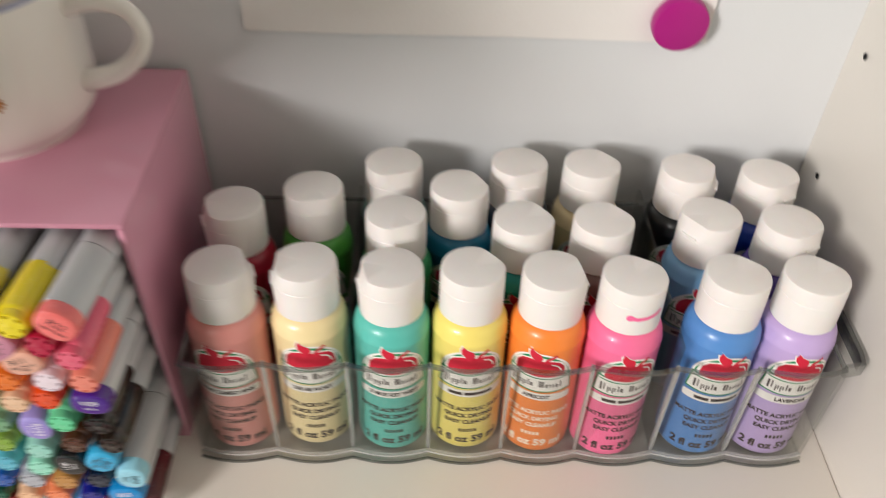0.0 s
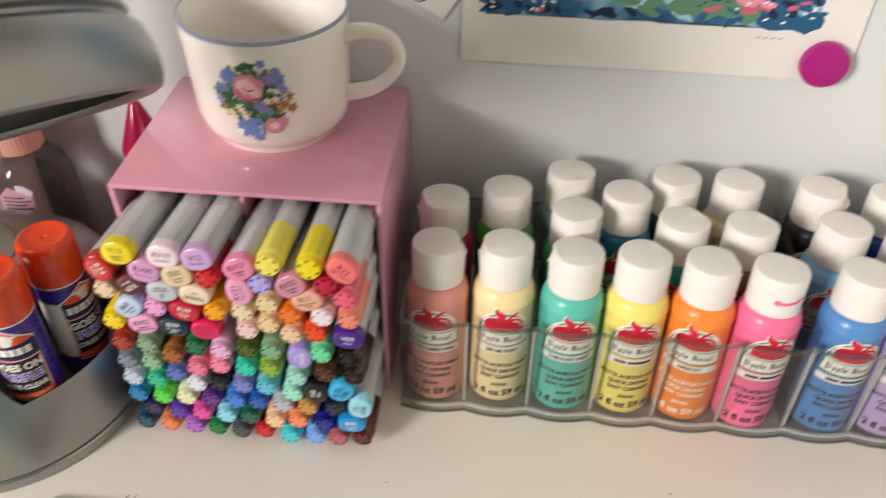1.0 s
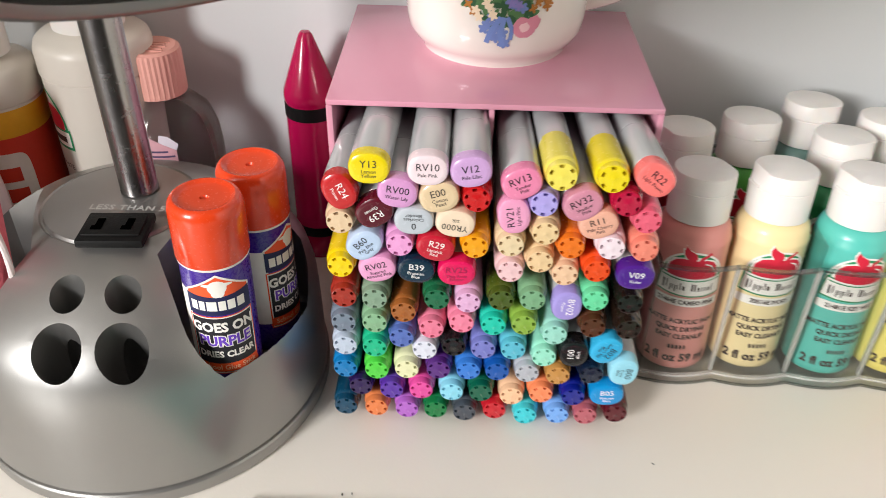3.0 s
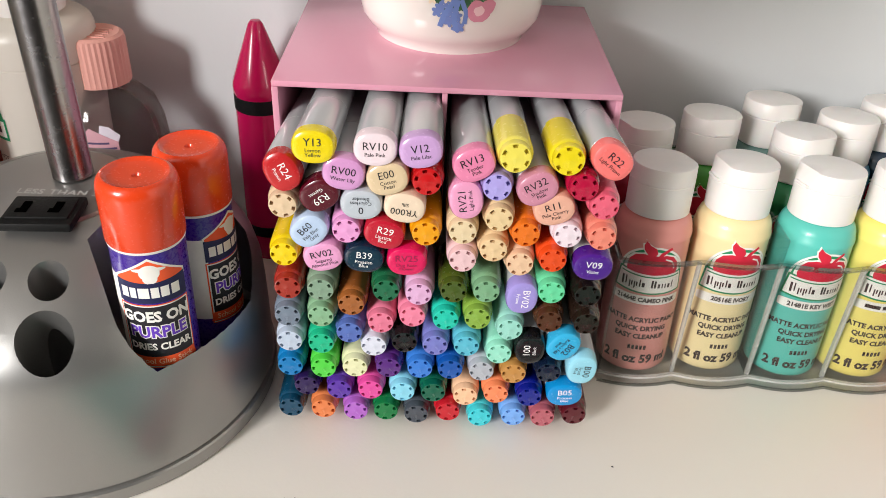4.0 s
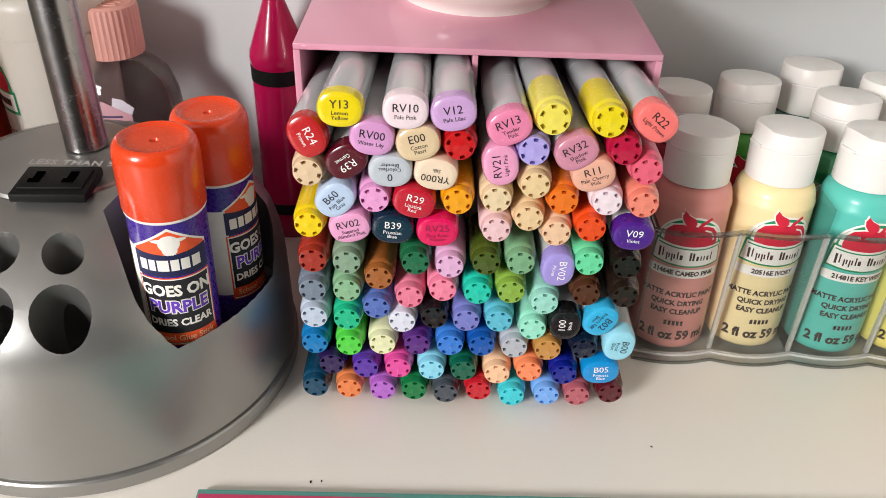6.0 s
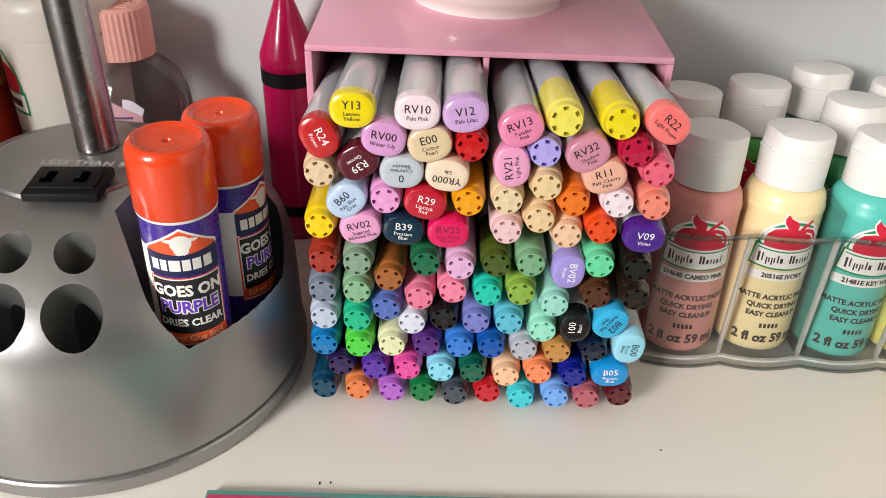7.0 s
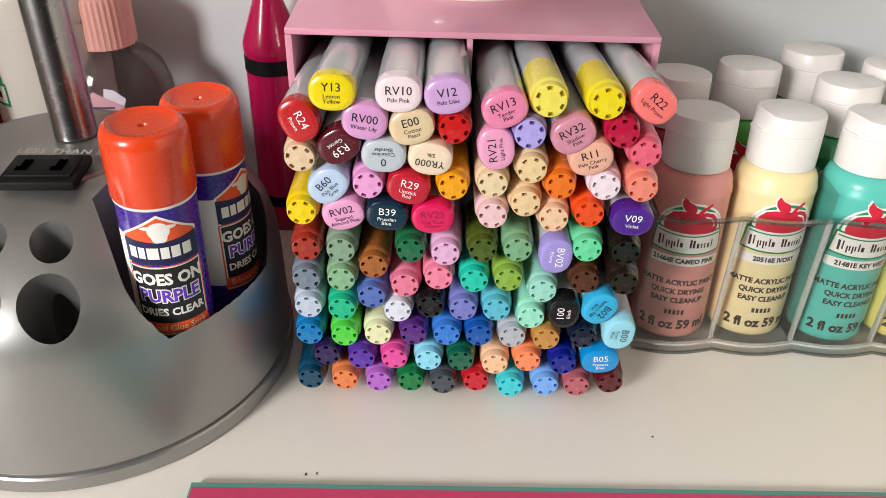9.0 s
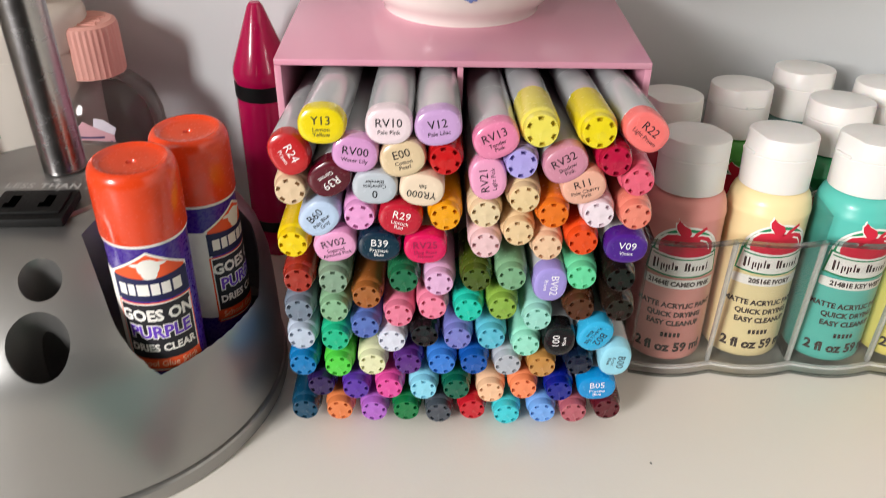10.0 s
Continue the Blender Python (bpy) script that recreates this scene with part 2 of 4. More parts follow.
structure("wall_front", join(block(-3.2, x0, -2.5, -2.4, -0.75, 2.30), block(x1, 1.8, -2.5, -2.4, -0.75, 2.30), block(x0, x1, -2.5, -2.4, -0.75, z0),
                             block(x0, x1, -2.5, -2.4, z1, 2.30)), ROOM, "plain dark wall with a window opening, limits bounce light", "wall")


# ---- pink marker organizer ----
BX0, BX1, BY0, BY1, BZ = -0.2435, -0.107, 0.2455, 0.3555, 0.1386
box = thing("marker_organizer", pose(0, 0, 0), "glossy pink plastic box organizer packed with markers", "organizer")
T = 0.0026
part("top_panel", block(BX0, BX1, BY0, BY1, BZ - T, BZ, 0.0006), PINK, box)
part("side_panel", block(BX0, BX0 + T, BY0, BY1, 0, BZ - T, 0.0004), PINK, box)
part("side_panel", block(BX1 - T, BX1, BY0, BY1, 0, BZ - T, 0.0004), PINK, box)
part("bottom_panel", block(BX0 + T, BX1 - T, BY0, BY1, 0, T, 0.0004), PINK, box)
part("back_panel", block(BX0 + T, BX1 - T, BY1 - T, BY1, T, BZ - T, 0.0), PINK, box)
part("divider", block(-0.1773, -0.1752, BY0 + 0.0004, BY1 - T, T, BZ - T, 0.0003), PINK, box)


# ---- markers ----
def squircle(a, b, y, n=32, p=0.86):
    return [Vector((x, y, z)) for x, z in oval(a, b, n=n, power=p)]


def loft(sections, close_front=True, close_back=True):
    bm = bmesh.new()
    rings = [[bm.verts.new(v) for v in s] for s in sections]
    n = len(rings[0])
    for a, b in zip(rings, rings[1:]):
        for k in range(n):
            bm.faces.new((a[k], a[(k + 1) % n], b[(k + 1) % n], b[k]))
    if close_front:
        bm.faces.new(rings[0])
    if close_back:
        bm.faces.new(rings[-1])
    return bm


def oval_mesh(name, rows, material):
    return mesh_of(name, loft([squircle(a, b, y) for y, a, b in rows]), material, 26)


LENGTH = 0.149
BARREL_OVAL = oval_mesh("barrel", [(0.0062, 0.0074, 0.0061), (0.0064, 0.0077, 0.0064), (0.0070, 0.0077, 0.0064), (0.0385, 0.0079, 0.0066), (0.0390, 0.0079, 0.0066), (0.0393, 0.0077, 0.0064), (0.0398, 0.0077, 0.0064),
                                   (0.0400, 0.0078, 0.0065), (0.0406, 0.0078, 0.0065), (0.130, 0.0076, 0.0064), (LENGTH, 0.0062, 0.0054)], GREYBARREL)
BARREL_ROUND = oval_mesh("barrel", [(0.027, 0.0056, 0.0054), (0.0275, 0.0061, 0.0058), (0.120, 0.0062, 0.0059), (LENGTH, 0.0056, 0.0053)], GREYBARREL)
SEAM = oval_mesh("seam", [(0.0394, 0.00778, 0.00648), (0.0397, 0.00778, 0.00648)], mat("seam_grey", "6E6E6E", 0.5))


def chisel_cap():
    rows = [(0.0000, 0.0052, 0.0042), (0.00005, 0.0062, 0.0050), (0.0005, 0.0071, 0.0058), (0.0015, 0.0076, 0.00625), (0.0062, 0.0077, 0.0064)]
    return loft([squircle(a, b, y) for y, a, b in rows])


def brush_cap(length):
    """A round cap whose end disc has six small slots near its edge and a moulding mark in the middle."""
    n = 30
    rows = [(0.0, 0.0034), (0.0, 0.0046), (0.0001, 0.00495), (0.0007, 0.0052), (0.0034, 0.00535), (0.0042, 0.0059), (0.0055, 0.0061), (length, 0.0062)]
    bm = bmesh.new()
    mid = bm.verts.new((0, -0.0002, 0))
    rings = [[bm.verts.new((0.0006 * math.cos(2 * math.pi * k / n), 0.0001, 0.0006 * math.sin(2 * math.pi * k / n))) for k in range(n)]]
    rings += [[bm.verts.new((r * math.cos(2 * math.pi * k / n), y, r * math.sin(2 * math.pi * k / n))) for k in range(n)] for y, r in rows]
    slots = []
    for k in range(n):
        j = (k + 1) % n
        bm.faces.new((mid, rings[0][k], rings[0][j]))
        for i, (a, b) in enumerate(zip(rings, rings[1:])):
            f = bm.faces.new((a[k], a[j], b[j], b[k]))
            if i == 1 and k % 5 in (1, 2):
                slots.append(f)
    bm.faces.new(rings[-1])
    got = bmesh.ops.extrude_face_region(bm, geom=slots)
    for v in got["geom"]:
        if isinstance(v, bmesh.types.BMVert):
            v.co.y += 0.0022
    bmesh.ops.delete(bm, geom=slots, context="FACES")
    return bm


CHISEL, BRUSH, BRUSH_LONG = (mesh_of("cap", chisel_cap(), GREYBARREL, 35), mesh_of("cap", brush_cap(0.0275), GREYBARREL, 30), mesh_of("cap", brush_cap(0.0290), GREYBARREL, 30))
INK = {"k": ink("201C20"), "w": ink("F0EAEA"), "d": ink("8E1440")}


def coloured(mesh, code):
    me = mesh.copy()
    me.materials.clear()
    me.materials.append(plastic(code))
    return me


def marker_pose(x, z, roll):
    """Tip at the front of the organizer, tail inside against its back."""
    tail_z = z - 0.019 if z > 0.115 else 0.0095 + (z - 0.0095) * 0.97
    lo, hi = (-0.2345, -0.1835) if x < -0.176 else (-0.1690, -0.1165)
    if z < 0.07:
        lo, hi = -0.2345, -0.1165
    tail = Vector((min(max(x, lo), hi), 0.2 + LENGTH, tail_z))
    d = tail - Vector((x, 0.2, z))
    return Matrix.Translation((x, 0.2, z)) @ d.to_track_quat("Y", "Z").to_matrix().to_4x4() @ pose(0, 0, 0, 0, -roll, 0)


def chisel_marker(code, name, x, z, colour, roll, tone):
    m = thing("marker", marker_pose(x, z, roll), "grey twin-tip marker with a printed %s end cap" % name.replace("\n", " ").lower(), "marker", "markers in the pink organizer")
    part("barrel", BARREL_OVAL, None, m)
    part("seam", SEAM, None, m)
    cap = part("cap", coloured(CHISEL, colour), None, m, "coloured oval cap end")
    lines = name.count("\n") + 1
    big = shift(letters(code, 0.0040 if len(code) < 5 else 0.0037), 0, 0.0012 if lines == 1 else 0.0018)
    small = shift(letters(name, 0.0020), 0, -0.0018 if lines == 1 else -0.0019)
    part("cap_print", join(big, small), INK[tone], cap, "printed colour code and name", at=pose(0, -0.00012, 0), smooth=0)


def brush_marker(colour_name, x, z, colour):
    turn = (x * 7919 + z * 3571) * 1000 % 60
    m = thing("marker", marker_pose(x, z, turn), "%s round-ended marker cap with six slots" % colour_name, "marker", "markers in the pink organizer")
    part("barrel", BARREL_ROUND, None, m)
    part("cap", coloured(BRUSH, colour), None, m, "%s slotted round cap" % colour_name)


def long_marker(colour_name, x, z, colour):
    m = thing("marker", marker_pose(x, z, 12), "%s round-ended marker with grey barrel" % colour_name, "marker", "markers in the pink organizer")
    part("barrel", BARREL_OVAL, None, m, at=Matrix.Translation((0, 0.0225, 0)) @ Matrix.Diagonal((0.86, 0.84, 0.97, 1)))
    part("cap", coloured(BRUSH_LONG, colour), None, m, "%s slotted round cap" % colour_name, at=Matrix.Diagonal((1.08, 1, 1.08, 1)))


chisel_marker("Y13", "Lemon\nYellow", -0.2213, 0.1339, "F7DD16", 0, "k")
chisel_marker("RV10", "Pale Pink", -0.2000, 0.1339, "FBE3EA", 0, "k")
chisel_marker("V12", "Pale Lilac", -0.1843, 0.1337, "D3A8DC", 10, "k")
chisel_marker("R24", "Prawn", -0.2326, 0.1237, "C8282C", -62, "w")
chisel_marker("RV00", "Water Lily", -0.2111, 0.1239, "DFA0D4", -8, "k")
chisel_marker("E00", "Cotton\nPearl", -0.1957, 0.1225, "E8CDA6", 16, "k")
chisel_marker("R39", "Garnet", -0.2199, 0.1147, "5E0F22", 215, "w")
chisel_marker("0", "Colorless\nBlender", -0.2051, 0.1115, "C9CED6", 180, "k")
chisel_marker("YR000", "Silk", -0.1895, 0.1109, "F9DFC4", 172, "k")
chisel_marker("B60", "Pale Blue\nGray", -0.2243, 0.0994, "C4D8F4", 45, "k")
chisel_marker("R29", "Lipstick\nRed", -0.1968, 0.0993, "C81C34", -14, "w")
chisel_marker("RV02", "Sugared\nAlmond Pink", -0.2196, 0.0881, "F3A7D2", 16, "k")
chisel_marker("B39", "Prussian\nBlue", -0.2043, 0.0881, "0F2A40", -4, "w")
chisel_marker("RV25", "Dog Rose\nFlower", -0.1883, 0.0874, "E8175E", 2, "d")
chisel_marker("RV13", "Tender\nPink", -0.1657, 0.1294, "F089B0", 24, "k")
chisel_marker("R22", "Light Prawn", -0.1179, 0.1328, "FB7A76", -38, "k")
chisel_marker("RV32", "Shadow\nPink", -0.1426, 0.1210, "D58DA4", 30, "k")
chisel_marker("RV21", "Light Pink", -0.1677, 0.1153, "F3A4C8", 98, "k")
chisel_marker("R11", "Pale Cherry\nPink", -0.1358, 0.1124, "F2B49C", 20, "k")
chisel_marker("V09", "Violet", -0.1183, 0.0883, "51208C", -4, "w")
chisel_marker("BV02", "Prune", -0.1435, 0.0725, "A898E0", -92, "w")
chisel_marker("100", "Black", -0.1378, 0.0464, "141416", 90, "w")
chisel_marker("B02", "Robin's Egg\nBlue", -0.1244, 0.0487, "36B4E4", -122, "k")
chisel_marker("B00", "Frost\nBlue", -0.1153, 0.0364, "9CDDF0", -95, "k")
chisel_marker("B05", "Process\nBlue", -0.1207, 0.0221, "0A92D8", 4, "w")
long_marker("pale yellow", -0.1516, 0.1331, "F6E560")
long_marker("yellow", -0.1331, 0.1328, "F4DC20")
brush_marker("red", -0.1818, 0.1223, "D01A1E")
brush_marker("beige", -0.2331, 0.1103, "EBCDA8")
brush_marker("pink", -0.2106, 0.1005, "F4A6DC")
brush_marker("amber yellow", -0.1816, 0.1006, "FBA814")
brush_marker("yellow", -0.2341, 0.0891, "FBD80A")
brush_marker("brick red", -0.2336, 0.0736, "A83224")
brush_marker("grey green", -0.2211, 0.0732, "8AA58C")
brush_marker("brown", -0.2095, 0.0665, "A8622E")
brush_marker("dark green", -0.1960, 0.0739, "1F6B45")
brush_marker("pale orchid", -0.1834, 0.0728, "E9B4DC")
brush_marker("slate grey", -0.2344, 0.0599, "7B8797")
brush_marker("sage green", -0.2215, 0.0602, "8DBB92")
brush_marker("periwinkle", -0.2105, 0.0524, "5B74BE")
brush_marker("rose pink", -0.1980, 0.0581, "EE7F9C")
brush_marker("pink", -0.1856, 0.0618, "F888A6")
brush_marker("pale grey blue", -0.2345, 0.0470, "C3D0E2")
brush_marker("emerald", -0.2219, 0.0463, "1FC08E")
brush_marker("lavender white", -0.2008, 0.0459, "E3E6F4")
brush_marker("black", -0.1885, 0.0484, "141416")
brush_marker("lavender blue", -0.1761, 0.0474, "7C80CC")
brush_marker("blue", -0.2350, 0.0336, "0A7CBF")
brush_marker("bright green", -0.2215, 0.0331, "55D84A")
brush_marker("cream yellow", -0.2085, 0.0341, "ECECBE")
brush_marker("purple", -0.1948, 0.0345, "5B2A80")
brush_marker("blue", -0.1819, 0.0346, "3B80DC")
brush_marker("dark purple", -0.2288, 0.0229, "2C1750")
brush_marker("violet", -0.2153, 0.0213, "5C33A6")
brush_marker("hot pink", -0.2023, 0.0217, "E850A4")
brush_marker("pale cyan", -0.1889, 0.0212, "8FDCF4")
brush_marker("deep green", -0.1760, 0.0213, "086048")
brush_marker("dark teal", -0.2361, 0.0099, "0C4460")
brush_marker("orange", -0.2223, 0.0097, "E8834C")
brush_marker("orchid", -0.2086, 0.0092, "B468CC")
brush_marker("green", -0.1958, 0.0096, "087A40")
brush_marker("dark grey", -0.1828, 0.0084, "474E58")
brush_marker("red", -0.1694, 0.0104, "C81C2C")
brush_marker("lavender", -0.1570, 0.1212, "B6A8EC")
brush_marker("crimson", -0.1264, 0.1224, "BE1640")
brush_marker("cream", -0.1553, 0.1080, "F3D2A0")
brush_marker("orange", -0.1450, 0.1019, "F4791F")
brush_marker("coral pink", -0.1180, 0.1148, "F0647E")
brush_marker("pale cream", -0.1681, 0.1019, "F0D6AE")
brush_marker("pinkish white", -0.1297, 0.1021, "FAE6EE")
brush_marker("salmon", -0.1169, 0.1016, "F68C78")
brush_marker("cream", -0.1563, 0.0946, "F3CFA0")
brush_marker("orange red", -0.1338, 0.0909, "F0501C")
brush_marker("pale pink", -0.1675, 0.0894, "F6CBCE")
brush_marker("peach", -0.1460, 0.0886, "F6CBA6")
brush_marker("olive", -0.1701, 0.0747, "4A5A18")
brush_marker("sage green", -0.1575, 0.0753, "7FB086")
brush_marker("mint", -0.1325, 0.0760, "6FDFA6")
brush_marker("dark brown", -0.1186, 0.0750, "1E1512")
brush_marker("turquoise", -0.1725, 0.0609, "1FCDB2")
brush_marker("yellow green", -0.1600, 0.0618, "8FB448")
brush_marker("pale aqua", -0.1469, 0.0569, "A2E0D0")
brush_marker("brown", -0.1317, 0.0616, "55301C")
brush_marker("dark brown", -0.1171, 0.0613, "281B15")
brush_marker("aqua blue", -0.1635, 0.0475, "5FC0D8")
brush_marker("mint", -0.1502, 0.0441, "A0EAD0")
brush_marker("blue", -0.1695, 0.0347, "1458B0")
brush_marker("light grey", -0.1566, 0.0343, "B8BCC4")
brush_marker("tan", -0.1433, 0.0335, "C8904C")
brush_marker("navy", -0.1290, 0.0348, "0E1C34")
brush_marker("peach", -0.1624, 0.0199, "FBC8A0")
brush_marker("coral", -0.1496, 0.0218, "FB9060")
brush_marker("royal blue", -0.1354, 0.0207, "0A1C8C")
brush_marker("turquoise", -0.1555, 0.0077, "3FD0DC")
brush_marker("sky blue", -0.1412, 0.0088, "78AEF4")
brush_marker("dusty rose", -0.1286, 0.0089, "B8606C")
brush_marker("dark maroon", -0.1153, 0.0109, "5A1420")

# ---- paint bottles in a clear tray ----
TRAY_X = (-0.099, -0.063, -0.027, 0.009, 0.044, 0.080, 0.117, 0.153, 0.190)
TRAY_Y0, TRAY_Y1, TRAY_Z = 0.2330, 0.3480, 0.067
tray = thing("acrylic_tray", pose(0, 0, 0), "clear acrylic divided tray holding paint bottles", "tray")


def wavy(y_off, bulge, n=10):
    pts = []
    for a, b in zip(TRAY_X, TRAY_X[1:]):
        for k in range(n):
            u = k / n
            pts.append((a + (b - a) * u, TRAY_Y0 + y_off + 0.0030 - bulge * math.sin(math.pi * u)))
    return pts + [(TRAY_X[-1], TRAY_Y0 + y_off + 0.0030)]


def upright(line, z0, z1, thick):
    """A curved upright sheet of some thickness along a line in plan."""
    bm = bmesh.new()
    prev = None
    for i, (x, y) in enumerate(line):
        d = Vector(line[min(i + 1, len(line) - 1)]) - Vector(line[max(i - 1, 0)])
        nrm = Vector((-d.y, d.x)).normalized() * thick
        ring = [bm.verts.new(v) for v in ((x, y, z0), (x, y, z1), (x + nrm.x, y + nrm.y, z1), (x + nrm.x, y + nrm.y, z0))]
        if prev:
            for k in range(4):
                bm.faces.new((prev[k], prev[(k + 1) % 4], ring[(k + 1) % 4], ring[k]))
        else:
            bm.faces.new(ring)
        prev = ring
    bm.faces.new(prev)
    return bm


part("front_wall", upright(wavy(0, 0.0030), 0.0031, TRAY_Z, 0.0017), ACRYLIC, tray, smooth=25)
foot = bmesh.new()
foot.faces.new([foot.verts.new((x, y, 0.0003)) for x, y in wavy(-0.0012, 0.0030) + [(TRAY_X[-1], TRAY_Y1), (TRAY_X[0], TRAY_Y1)]])
solid = bmesh.ops.extrude_face_region(foot, geom=foot.faces[:])
for v in solid["geom"]:
    if isinstance(v, bmesh.types.BMVert):
        v.co.z = 0.0030
part("base", foot, ACRYLIC, tray, "thick clear foot", smooth=25)
part("bottom_edge", upright(wavy(-0.0002, 0.0030), 0.0031, 0.0042, 0.0016), EDGE, tray, "polished lower edge, whitened to stand for its glare", smooth=25)
part("foot_edge", upright(wavy(-0.0024, 0.0030), 0.0003, 0.0014, 0.0010), RIM, tray, smooth=25)
part("rim", upright(wavy(-0.0001, 0.0030), TRAY_Z + 0.0001, TRAY_Z + 0.0014, 0.0021), RIM, tray, "pale polished top edge", smooth=25)
part("back_wall", block(TRAY_X[0] + 0.002, TRAY_X[-1] - 0.002, TRAY_Y1 - 0.0018, TRAY_Y1, 0.0031, TRAY_Z, 0.0004), ACRYLIC, tray)
for x in (TRAY_X[0], TRAY_X[-1] - 0.0018):
    part("end_wall", block(x, x + 0.0018, TRAY_Y0 + 0.0050, TRAY_Y1, 0.0031, TRAY_Z, 0.0004), ACRYLIC, tray)
for x in (TRAY_X[0], TRAY_X[-1] - 0.0018):
    part("end_rim", block(x - 0.0002, x + 0.0020, TRAY_Y0 + 0.0050, TRAY_Y1, TRAY_Z + 0.0001, TRAY_Z + 0.0013, 0.0003), RIM, tray)
part("back_rim", block(TRAY_X[0] + 0.003, TRAY_X[-1] - 0.003, TRAY_Y1 - 0.0020, TRAY_Y1 + 0.0002, TRAY_Z + 0.0001, TRAY_Z + 0.0013, 0.0003), RIM, tray)
for x in TRAY_X[1:-1]:
    part("front_rib", block(x - 0.0008, x + 0.0008, TRAY_Y0 + 0.0048, TRAY_Y0 + 0.0072, 0.0031, TRAY_Z - 0.0006, 0.0003), EDGE, tray)
for x in (TRAY_X[2], TRAY_X[6]):
    part("inner_divider", block(x - 0.0008, x + 0.0008, TRAY_Y0 + 0.0074, TRAY_Y1 - 0.002, 0.0031, 0.078, 0.0004), ACRYLIC, tray)
part("handle_lip", upright([(0.1915, 0.239), (0.2000, 0.241), (0.2015, 0.248), (0.2015, 0.330), (0.2005, 0.337), (0.1905, 0.339)], TRAY_Z - 0.007, TRAY_Z, 0.0022), RIM, tray, "thick clear side handle")


def bottle_body():
    return lathe([(0, 0.0), (0.0135, 0.0), (0.0154, 0.0006), (0.0164, 0.002), (0.0167, 0.005), (0.0167, 0.0668), (0.0169, 0.0674), (0.0169, 0.0690), (0.0165, 0.0698), (0.0163, 0.0722),
                  (0.0152, 0.0750), (0.0130, 0.0768), (0.0118, 0.0773), (0.0118, 0.0785), (0, 0.0785)], 44)


def bottle_cap():
    """A flip-top cap with one flattened side under its lid."""
    bm = lathe([(0, 0.0772), (0.0134, 0.0772), (0.0139, 0.0776), (0.0139, 0.0912), (0.0137, 0.0915), (0.0137, 0.0917), (0.0139, 0.0920), (0.0137, 0.0984), (0.0134, 0.0990), (0.0124, 0.0993), (0, 0.0992)], 48)
    for v in bm.verts:
        if v.co.z > 0.0921 and v.co.x > 0.0114:
            v.co.x = 0.0114 + (v.co.x - 0.0114) * 0.12
        if 0.0905 < v.co.z < 0.0922 and v.co.x > 0.0126:
            v.co.x += 0.0006
    return bm


BODY, CAP = mesh_of("bottle_body", bottle_body(), CAPWHITE), mesh_of("cap", bottle_cap(), CAPWHITE, 30)
TAB = mesh_of("tab", block(0.0112, 0.0147, -0.0042, 0.0042, 0.0916, 0.0930, 0.0005), CAPWHITE)
GREEN, RED, WHITE, BROWN = ink("1F8A58"), ink("CF1F3A"), ink("F1ECE6"), ink("3A2A26")
APPLE = [(-0.0002, 0.0066), (0.0022, 0.0079), (0.0052, 0.0083), (0.0086, 0.0073), (0.0110, 0.0047), (0.0118, 0.0012), (0.0112, -0.0022), (-0.0108, -0.0022), (-0.0116, 0.0012),
         (-0.0109, 0.0047), (-0.0084, 0.0074), (-0.0050, 0.0083), (-0.0022, 0.0078)]
LEAF = [(0.0000, 0.0072), (-0.0030, 0.0080), (-0.0050, 0.0105), (-0.0054, 0.0126), (-0.0044, 0.0146), (-0.0026, 0.0128), (0.0002, 0.0114), (0.0010, 0.0092)]
STALK = [(0.0010, 0.0070), (0.0026, 0.0096), (0.0068, 0.0122), (0.0074, 0.0112), (0.0042, 0.0088), (0.0026, 0.0068)]


